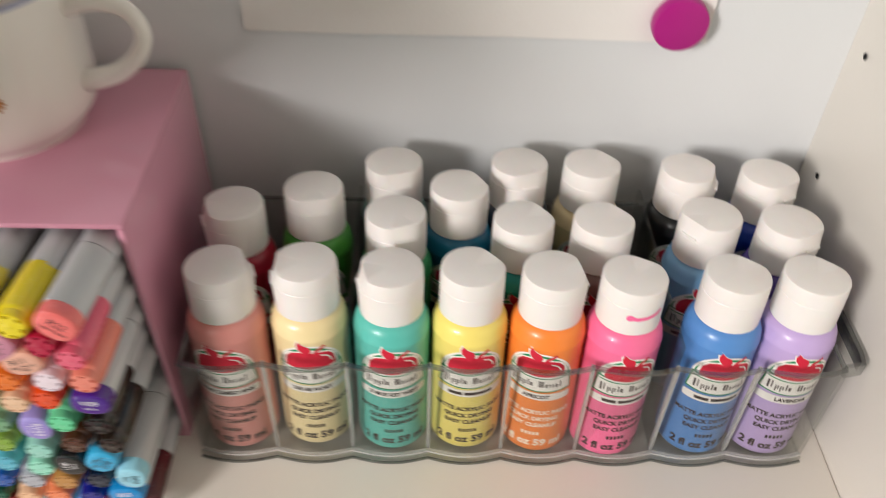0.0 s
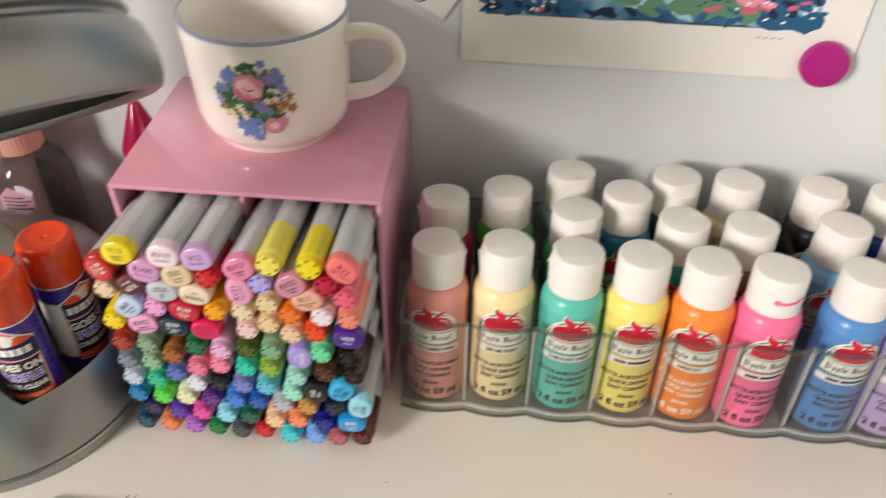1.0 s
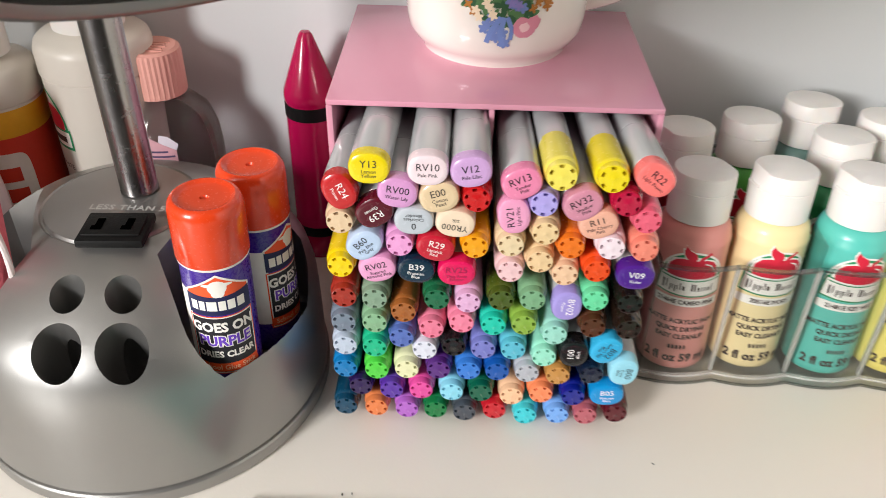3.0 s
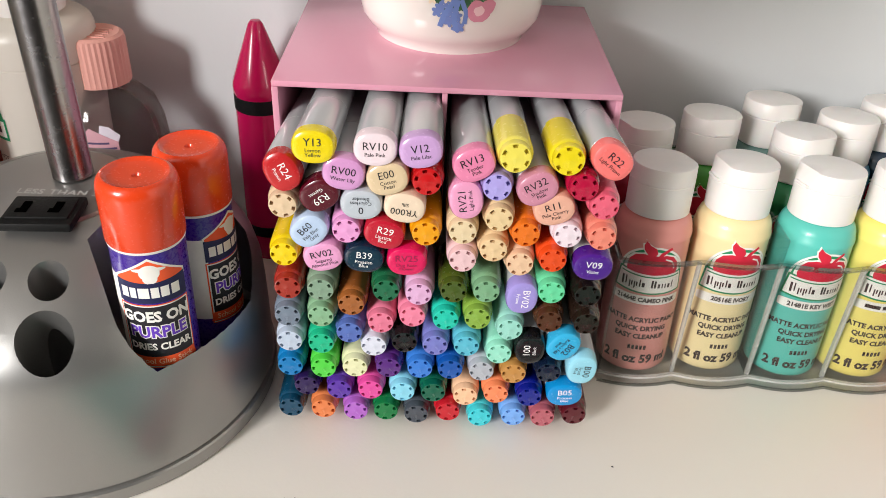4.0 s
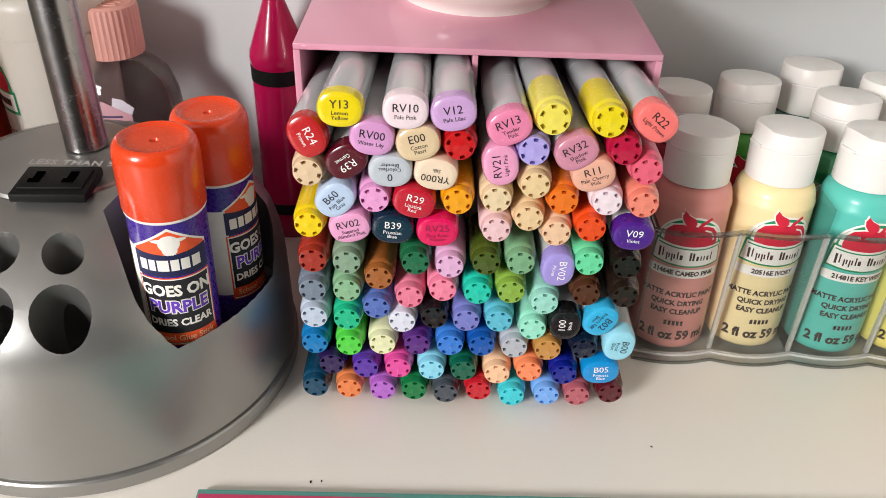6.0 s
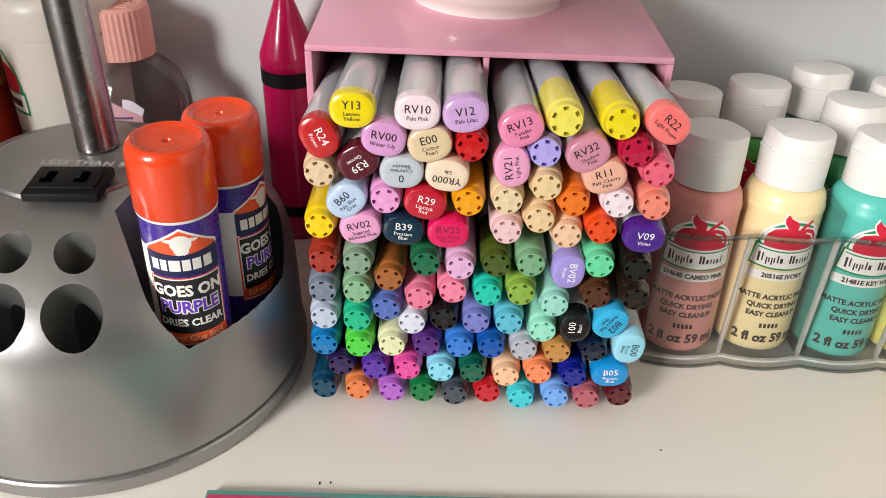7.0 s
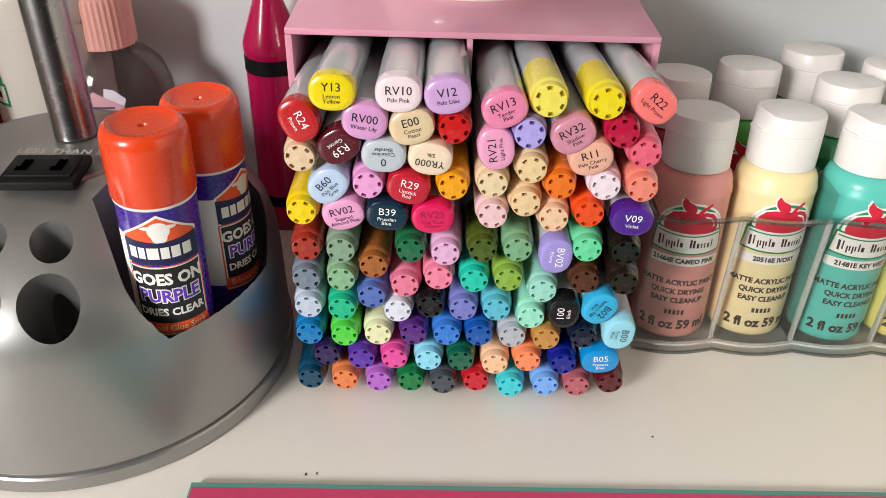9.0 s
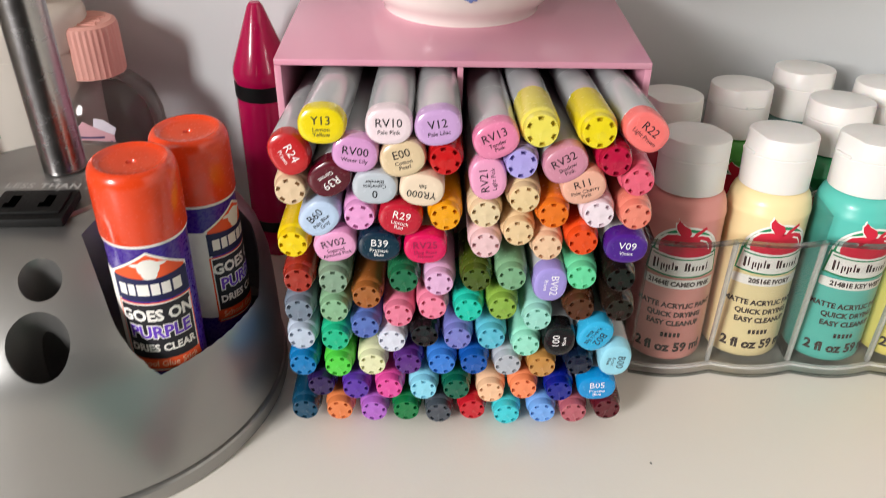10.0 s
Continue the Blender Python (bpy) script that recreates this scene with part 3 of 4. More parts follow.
def paint_bottle(x, y, colour, colour_name, lid, name="", turn=0.0, text="3A2A26", group="paint bottles in the clear tray", full=True):
    m = thing("paint_bottle", pose(x, y - 0.0010, 0.0032, -4.8, 0, 0) @ Matrix.Diagonal((1, 1, 1.02, 1)), "%s acrylic craft paint bottle with white flip cap" % colour_name, "paint bottle", group)
    body = BODY.copy()
    body.materials.clear()
    body.materials.append(mat("paint_" + colour, colour, 0.34, var=0.04, scale=50, bump=0.02, fine=300, coat=0.15))
    b = part("bottle_body", body, None, m)
    cap = part("cap", CAP, None, m, "white flip-top cap", at=pose(0, 0, 0, 0, 0, lid))
    part("tab", TAB, None, cap)
    R = 0.01675
    put = lambda n, bm, material, lift: part(n, wrap(shift(bm, 0, -0.0018), R + lift, turn=turn), material, b, smooth=60)
    swell = lambda pts, f: [(px * f, 0.004 + (pz - 0.004) * f) for px, pz in pts]
    put("label_arch", outline(oval(0.0154, 0.0148, 0, 0.0530, 36, 0, 180)), WHITE, 0.00004)
    put("label_ring", strip(oval(0.0137, 0.0130, 0, 0.0532, 34, 0, 180), 0.0013), GREEN, 0.00009)
    put("emblem_edge", join(shift(outline(swell(APPLE, 1.12)), 0, 0.0556), shift(outline([(px * 1.1 - 0.0001, 0.0101 + (pz - 0.0101) * 1.22) for px, pz in LEAF]), 0, 0.0556)), WHITE, 0.00012)
    put("apple_emblem", shift(outline(APPLE), 0, 0.0556), RED, 0.00016)
    put("leaf_emblem", join(shift(outline(LEAF), 0, 0.0556), shift(outline(STALK), 0, 0.0556)), RED, 0.00018)
    put("apple_glint", shift(strip([(0.0050, 0.0064), (0.0078, 0.0054), (0.0094, 0.0034), (0.0098, 0.0016)], 0.0007), 0, 0.0556), WHITE, 0.00021)
    trapeze = lambda g: outline([(-0.0138 - g, 0.0548 + g), (-0.0070, 0.0541 + g), (0.0, 0.0538 + g), (0.0070, 0.0541 + g), (0.0138 + g, 0.0548 + g), (0.0152 + g, 0.0464 - g), (0.0076, 0.0457 - g), (0.0, 0.0454 - g), (-0.0076, 0.0457 - g), (-0.0152 - g, 0.0464 - g)])
    put("banner_edge", trapeze(0.0011), GREEN, 0.00014)
    put("banner", trapeze(0.0003), WHITE, 0.00022)
    put("banner_line", strip([(-0.0136 + 0.0272 * k / 16, 0.0530 + 0.0009 * ((k - 8) / 8) ** 2) for k in range(17)], 0.0006), GREEN, 0.00026)
    strokes = [rect(px, px + w, 0.0478 - d, 0.0478 + h) for px, w, d, h in ((-0.0128, 0.0010, 0.0006, 0.0040), (-0.0110, 0.0006, 0, 0.0040), (-0.0092, 0.0006, 0.0012, 0.0022), (-0.0082, 0.0006, 0, 0.0022), (-0.0070, 0.0006, 0.0012, 0.0022), (-0.0060, 0.0006, 0, 0.0022),
               (-0.0046, 0.0006, 0, 0.0036), (-0.0034, 0.0012, 0, 0.0022), (0.0006, 0.0009, 0, 0.0038), (0.0019, 0.0009, 0, 0.0036), (0.0036, 0.0010, 0, 0.0021), (0.0054, 0.0006, 0, 0.0022), (0.0068, 0.0006, 0, 0.0022), (0.0082, 0.0011, 0, 0.0021), (0.0102, 0.0006, 0, 0.0036))]
    put("banner_mark", join(*strokes), BROWN, 0.00030)
    put("name_strip", outline(oval(0.0165, 0.0022, 0, 0.0412, 40, power=0.2)), WHITE, 0.00006)
    if name:
        put("name_print", shift(letters(name, 0.0030, bold=0.00014), 0, 0.0411), BROWN, 0.00012)
    else:
        put("name_print", join(rect(-0.0105, -0.0040, 0.0402, 0.0420), rect(-0.0030, 0.0105, 0.0402, 0.0420)), BROWN, 0.00012)
    if full:
        tone = ink(text)
        put("label_print", join(shift(letters("MATTE ACRYLIC PAINT", 0.0034, bold=0.00015), 0, 0.0306), shift(letters("QUICK DRYING", 0.0034, bold=0.00015), 0, 0.0262),
                                shift(letters("EASY CLEANUP", 0.0034, bold=0.00015), 0, 0.0219),
                                *[rect(x, x + 0.0012, 0.0150, 0.0172) for x in (-0.0046, -0.0028, -0.0010, 0.0008, 0.0026)],
                                shift(letters("2 fl oz 59 ml", 0.0062, bold=0.00028), 0, 0.0096)), tone, 0.00006)
        put("barcode", join(*[rect(0.0300 + 0.0011 * k, 0.0300 + 0.0011 * k + (0.0004, 0.0007)[k % 3 == 1], 0.030, 0.062) for k in range(9)]), BROWN, 0.00014)
        put("barcode_panel", rect(0.0288, 0.0408, 0.027, 0.065), WHITE, 0.00005)
    return m


paint_bottle(-0.0805, 0.2530, "DF948C", "salmon pink", 20, "21464E CAMEO PINK", -6)
paint_bottle(-0.0445, 0.2555, "F1DCA8", "ivory", 190, "20516E IVORY", 4)
paint_bottle(-0.0080, 0.2530, "5BBFB2", "sea green", 195, "21481E KEY WEST", 4)
paint_bottle(0.0265, 0.2540, "F3DF78", "pale yellow", 40, "", 4)
paint_bottle(0.0610, 0.2525, "F7893A", "apricot orange", 10, "APRICOT", -14, "FBE6D2")
pink_bottle = paint_bottle(0.0945, 0.2505, "F4709C", "bright pink", 60, "", 8)
paint_bottle(0.1385, 0.2520, "5389C8", "medium blue", 50, "", 2)
paint_bottle(0.1720, 0.2520, "BFA6D6", "lavender", 45, "LAVENDER", 2)
paint_bottle(-0.0810, 0.2925, "A01A32", "dark red", 200, full=False)
paint_bottle(-0.0460, 0.3050, "4B9A3E", "grass green", -80, full=False)
paint_bottle(-0.0072, 0.2880, "2F8C58", "green", -70, full=False)
paint_bottle(0.0220, 0.3080, "0E6A8C", "deep teal blue", 30, full=False)
paint_bottle(0.0504, 0.2855, "129A90", "teal", 35, full=False)
paint_bottle(0.0866, 0.2855, "8A6660", "rosy brown", 40, full=False)
paint_bottle(0.1366, 0.2902, "7FB2DA", "light blue", 215, full=False)
paint_bottle(0.1722, 0.2862, "5C4A9A", "violet", -60, full=False)
paint_bottle(-0.0095, 0.3252, "6B8A84", "grey green", -75, full=False)
paint_bottle(0.0515, 0.3265, "2A3A4A", "dark slate", -70, full=False)
paint_bottle(0.0870, 0.3265, "E6D2A6", "cream", 40, full=False)
paint_bottle(0.1340, 0.3240, "14171C", "black", -20, full=False)
paint_bottle(0.1726, 0.3210, "1A3A9C", "deep blue", -60, full=False)
smear = strip([(-0.0060, 0.0870), (-0.0030, 0.0865), (0.0010, 0.0868), (0.0050, 0.0874), (0.0085, 0.0888)], 0.0019)
part("paint_smear", wrap(join(smear, outline(oval(0.0018, 0.0016, -0.0062, 0.0870, 12))), 0.01400, turn=14), ink("F26A9C"), pink_bottle, "pink paint smear on the cap")


# ---- flowered mug ----
mug = thing("mug", pose(-0.1745, 0.3140, BZ), "cream ceramic mug with a printed flower bouquet", "mug")
part("cup", lathe([(0, 0.0015), (0.0290, 0.0015), (0.0300, 0.0), (0.0330, 0.0), (0.0338, 0.0030), (0.0372, 0.0058), (0.0396, 0.0100), (0.0406, 0.0165), (0.0410, 0.030), (0.0417, 0.050), (0.0428, 0.0645),
                   (0.0425, 0.0654), (0.0416, 0.0656), (0.0408, 0.0648), (0.0392, 0.050), (0.0380, 0.020), (0.0358, 0.010), (0.030, 0.0055), (0, 0.0045)], 72), CERAMIC, mug)
part("rim_line", lathe([(0.04268, 0.0642), (0.0430, 0.0648), (0.0428, 0.0656), (0.0421, 0.0659), (0.0415, 0.0659)], 72), ink("8F94B0"), mug, "blue grey painted rim line")
hp = smooth_path([(0.0390, 0, 0.0505), (0.0520, 0, 0.0535), (0.0640, 0, 0.0510), (0.0690, 0, 0.0420), (0.0650, 0, 0.0310), (0.0540, 0, 0.0220), (0.0390, 0, 0.0175)], 8)
part("handle", tube(hp, lambda t: 0.0034 + 0.0016 * abs(2 * t - 1) ** 2, 16), CERAMIC, mug, at=pose(0, 0, 0.0030, 0, 0, -4))
rnd = random.Random(7)


def petals(cx, cz, r, n, w, spin=0.0):
    return join(*[shift(shift(outline(oval(r * 0.55, r * w, r * 0.5, 0, 12)), 0, 0, spin + 360 * k / n), cx, cz) for k in range(n)])


def bouquet(name, bms, code, lift):
    bm = join(*bms)
    for v in bm.verts:
        v.co = Vector((v.co.x * 1.36, 0, 0.0375 + (v.co.z - 0.0315) * 1.40))
    part(name, wrap(bm, 0.0413 + lift, step=0.002, turn=3, taper=0.04, z0=0.03), ink(code), mug)


def blob(cx, cz, r, wob=0.25, n=16):
    return outline([(cx + r * (1 + wob * rnd.uniform(-1, 1)) * math.cos(2 * math.pi * k / n), cz + r * (1 + wob * rnd.uniform(-1, 1)) * math.sin(2 * math.pi * k / n)) for k in range(n)])


def spot():
    """A random place within the bouquet's round outline."""
    a, r = rnd.uniform(0, 2 * math.pi), 0.0122 * math.sqrt(rnd.random())
    return r * math.cos(a), 0.0315 + 0.95 * r * math.sin(a)


bouquet("leaf_print", [petals(*spot(), rnd.uniform(0.0018, 0.0034), rnd.choice((2, 3)), 0.28, rnd.uniform(0, 360)) for _ in range(70)], "4F7A4C", 0.00005)
bouquet("dark_leaf_print", [petals(*spot(), rnd.uniform(0.0022, 0.0036), 2, 0.28, rnd.uniform(0, 360)) for _ in range(36)], "2E5A3A", 0.00009)
bouquet("blue_blossom_print", [petals(x + rnd.gauss(0, 0.0014), z + rnd.gauss(0, 0.0014), 0.0017, 5, 0.36, rnd.uniform(0, 72)) for x, z in 3 *
        ((-0.0095, 0.0405), (-0.0080, 0.0375), (-0.0110, 0.0350), (0.0085, 0.0410), (0.0115, 0.0375), (-0.0030, 0.0165), (0.0005, 0.0150), (-0.0050, 0.0190), (0.0040, 0.0255))], "6F83BE", 0.00013)
bouquet("violet_blossom_print", [petals(x + rnd.gauss(0, 0.0010), z + rnd.gauss(0, 0.0010), 0.0016, 5, 0.3, rnd.uniform(0, 72)) for x, z in 3 * ((0.0060, 0.0385), (0.0030, 0.0270), (0.0100, 0.0330), (-0.0120, 0.0300))], "8A7FC0", 0.00016)
bouquet("amber_blossom_print", [petals(x + rnd.gauss(0, 0.0012), z + rnd.gauss(0, 0.0012), 0.0015, 4, 0.3, rnd.uniform(0, 90)) for x, z in 3 * ((0.0125, 0.0305), (0.0105, 0.0270), (-0.0110, 0.0255), (0.0090, 0.0285), (0.0135, 0.0255))], "B4742E", 0.00016)
bouquet("cream_blossom_print", [petals(x + rnd.gauss(0, 0.0010), z + rnd.gauss(0, 0.0010), 0.0015, 5, 0.32, rnd.uniform(0, 72)) for x, z in 2 * ((-0.0060, 0.0265), (-0.0035, 0.0245), (0.0065, 0.0300), (-0.0090, 0.0235))], "F0DCC0", 0.00018)
bouquet("ribbon_print", [strip([(-0.0010, 0.0230), (-0.0040, 0.0185), (-0.0052, 0.0150)], 0.0016), strip([(0.0000, 0.0230), (-0.0010, 0.0180), (-0.0002, 0.0140)], 0.0016), strip([(0.0010, 0.0230), (0.0026, 0.0192), (0.0022, 0.0160)], 0.0014)], "7088C4", 0.00015)
bouquet("rose_print", [blob(-0.0010, 0.0350, 0.0056, 0.12, 20), blob(0.0065, 0.0195, 0.0034, 0.15), blob(0.0095, 0.0210, 0.0022, 0.15)], "D98CA0", 0.00020)
bouquet("rose_heart_print", [blob(-0.0018, 0.0358, 0.0030, 0.2), blob(0.0012, 0.0335, 0.0022, 0.25), blob(0.0065, 0.0197, 0.0015, 0.2)], "F2C8CC", 0.00024)
bouquet("rose_shade_print", [strip([(-0.0050, 0.0345), (-0.0040, 0.0312), (-0.0008, 0.0300), (0.0026, 0.0312)], 0.0010), strip([(-0.0030, 0.0352), (-0.0012, 0.0338), (0.0010, 0.0345)], 0.0007)], "B4546E", 0.00027)


# ---- desk lamp with organizer base ----
LX, LY = -0.3298, 0.2294
lamp_base = thing("desk_lamp", pose(LX, LY, 0), "silver desk lamp with pen-holder base and round shade", "desk lamp")
DOME = [(0, 0), (0.0796, 0), (0.0808, 0.0010), (0.0808, 0.0068), (0.0802, 0.0077), (0.0790, 0.0080), (0.0790, 0.0088), (0.0798, 0.0092), (0.0794, 0.0250), (0.0789, 0.0430), (0.0782, 0.0540), (0.0762, 0.0625), (0.0720, 0.0705),
        (0.0660, 0.0767), (0.0590, 0.0822), (0.0500, 0.0882), (0.0420, 0.0925), (0.0360, 0.0950), (0.0318, 0.0966), (0.0311, 0.0960), (0.0303, 0.0960), (0.0297, 0.0973), (0, 0.0975)]


def prism(corners, z0, z1):
    bm = bmesh.new()
    f = bm.faces.new([bm.verts.new((x - LX, y - LY, z0)) for x, y in corners])
    got = bmesh.ops.extrude_face_region(bm, geom=[f])
    for v in got["geom"]:
        if isinstance(v, bmesh.types.BMVert):
            v.co.z = z1
    return bm


def shaft(x, y, r, z0, lean=0):
    bm = lathe([(0, z0), (r, z0), (r, 0.14), (0, 0.14)], 32)
    d = Vector((x - LX, y - LY, 0))
    bmesh.ops.transform(bm, matrix=Matrix.Translation(d + Vector((0, 0, 0.072))) @ Matrix.Rotation(radians(lean), 4, Vector((-d.y, d.x, 0))) @ Matrix.Translation((0, 0, -0.072)), verts=bm.verts)
    return bm


arc = [(LX + (0.0780 + 0.0002 * k / 14) * math.cos(radians(-55.5 + 53.5 * k / 14)), LY + (0.0780 + 0.0002 * k / 14) * math.sin(radians(-55.5 + 53.5 * k / 14))) for k in range(15)]


def rounded(a, b, c, n=6):
    """A rounded corner at b between the points a and c."""
    return [tuple((1 - t) ** 2 * Vector(a) + 2 * t * (1 - t) * Vector(b) + t * t * Vector(c)) for t in (k / n for k in range(n + 1))]


POCKET = [(-0.3050, 0.1985)] + rounded((-0.2915, 0.1765), (-0.2858, 0.1672), arc[2]) + arc[3:12] + rounded(arc[12], (-0.2528, 0.2330), (-0.2590, 0.2440)) + [(-0.2670, 0.2500), (-0.2880, 0.2480)]
STEP = [(-0.2870, 0.2070), (-0.2560, 0.2070), (-0.2555, 0.2400), (-0.2860, 0.2400)]
cutters = [prism(POCKET, 0.0364, 0.14), prism(STEP, 0.0305, 0.05), prism([(2 * LX - x, y) for x, y in POCKET], 0.0380, 0.14),
           shaft(-0.3135, 0.1812, 0.0067, 0.03), shaft(-0.3340, 0.1796, 0.0067, 0.03), shaft(-0.3110, 0.1645, 0.0096, 0.03, 15), shaft(-0.3344, 0.1627, 0.0096, 0.03, 15)]
dome = cut(lathe(DOME, 96), cutters)
dome.materials.clear()
dome.materials.append(SILVER)
dome.shade_smooth()
dome.set_sharp_from_angle(angle=radians(28))
base = part("base", dome, None, lamp_base, "domed silver base with pen holes")
OUTLET_BLACK = mat("matte_black_plastic", "0E0E0E", 0.6, var=0.05, bump=0.1, fine=1200, spec=0.25)
outlet = part("power_outlet", join(block(-0.0130, 0.0130, -0.0100, 0.0100, 0.0980, 0.1016, 0.0009), block(-0.0112, 0.0112, -0.0068, 0.0068, 0.1012, 0.1026, 0.0006)), OUTLET_BLACK, lamp_base, "black two-slot power outlet", at=pose(0.0078, -0.0244, 0, 0, 0, 3))
for x in (-0.0058, 0.0058):
    part("slot", join(block(x - 0.0014, x + 0.0014, -0.0036, 0.0036, 0.1022, 0.1029), block(x - 0.0026, x - 0.0014, -0.0036, -0.0012, 0.1022, 0.1029)), mat("slot_black", "020202", 0.9, spec=0.0), outlet, "dark socket slot")
rating = letters("LESS THAN 5A", 0.0050, bold=0.00012, spacing=1.1)
for v in rating.verts:
    v.co = Vector((v.co.x, v.co.z, 0.0987))
part("rating_print", rating, ink("B6B5B2"), lamp_base, "embossed rating text", at=pose(0.0078, -0.0071, 0), smooth=0)
part("pole", lathe([(0.0, 0.098), (0.0079, 0.098), (0.0079, 0.0990), (0.0078, 0.0992), (0.0078, 0.330), (0, 0.330)], 40), CHROME, lamp_base, "dark chrome tube", at=pose(0.0053, 0.0096, 0))
axis = Vector((-0.361, 0.482, 1.0)).normalized()
centre = Vector((-0.2212, 0.1160, 0.2430))
tilt = Matrix.Translation(centre - Vector((LX, LY, 0))) @ axis.to_track_quat("Z", "Y").to_matrix().to_4x4()
shade_bm = lathe([(0.0725, 0.0030), (0.0750, 0.0005), (0.0775, 0.0000), (0.0798, 0.0012), (0.0814, 0.0055), (0.0818, 0.0120), (0.0812, 0.0190), (0.0797, 0.0245), (0.0782, 0.0266), (0.0762, 0.0272), (0.0752, 0.0282), (0.0752, 0.0296),
                  (0.0762, 0.0304), (0.0772, 0.0310), (0.0768, 0.0325), (0.0738, 0.0410), (0.0682, 0.0520), (0.0595, 0.0625), (0.0470, 0.0720), (0.0310, 0.0785), (0.0150, 0.0812), (0, 0.0818),
                  (0, 0.0788), (0.0310, 0.0755), (0.0580, 0.0600), (0.0715, 0.0400), (0.0750, 0.0240), (0.0745, 0.0080), (0.0725, 0.0030)], 96)
bmesh.ops.scale(shade_bm, vec=(0.94, 0.94, 1.0), verts=shade_bm.verts)
for v in shade_bm.verts:
    v.co.z = v.co.z * 0.80 if v.co.z < 0.031 else v.co.z - 0.0062
shade = part("shade", shade_bm, SHADE, lamp_base, "round silver lamp shade", at=tilt)
part("bulb", lathe([(0, 0.028), (0.010, 0.030), (0.019, 0.038), (0.022, 0.050), (0.018, 0.062), (0.012, 0.075), (0, 0.078)], 28), mat("bulb_glass", "E8E6E0", 0.3), shade)
top = tilt @ Vector((0, 0, 0.078))
neck = smooth_path([(0.0053, 0.0096, 0.325), (0.0063, 0.0069, 0.352), tuple(0.45 * Vector((0.0033, 0.0094, 0.372)) + 0.55 * (top + axis * 0.035)), tuple(top + axis * 0.020), tuple(top)], 8)
part("neck", tube(neck, 0.0070, 16), CHROME, lamp_base, "bent chrome neck")


# ---- glue sticks ----
def ribbed_cap():
    n = 176
    bm = lathe([(0, 0.0), (0.0134, 0.0), (0.0137, 0.0006), (0.0137, 0.0180), (0.01365, 0.0196), (0.0134, 0.0212), (0.0130, 0.0224), (0.0124, 0.0233), (0.0117, 0.0239), (0.0110, 0.0241), (0.0104, 0.0239), (0.0098, 0.0234), (0.0088, 0.0230), (0.0060, 0.0228), (0.0016, 0.0227), (0.0012, 0.0219), (0, 0.0218)], n)
    for i, v in enumerate(bm.verts):
        if 0.0004 < v.co.z < 0.0185 and v.co.xy.length > 0.013 and round(math.atan2(v.co.y, v.co.x) / (2 * math.pi) * n) % 2:
            v.co.xy *= 0.992
    return bm


GLUE_CAP = mesh_of("cap", ribbed_cap(), ORANGE, 30)
PURPLE, NAVY, CORAL, CHARCOAL = ink("3E1E8C"), ink("191C4A"), ink("F0592A"), ink("1E1B22")


def grown(bm):
    for v in bm.verts:
        v.co = Vector((v.co.x * 1.06, 0, 0.0104 + v.co.z * 1.165))
    return bm


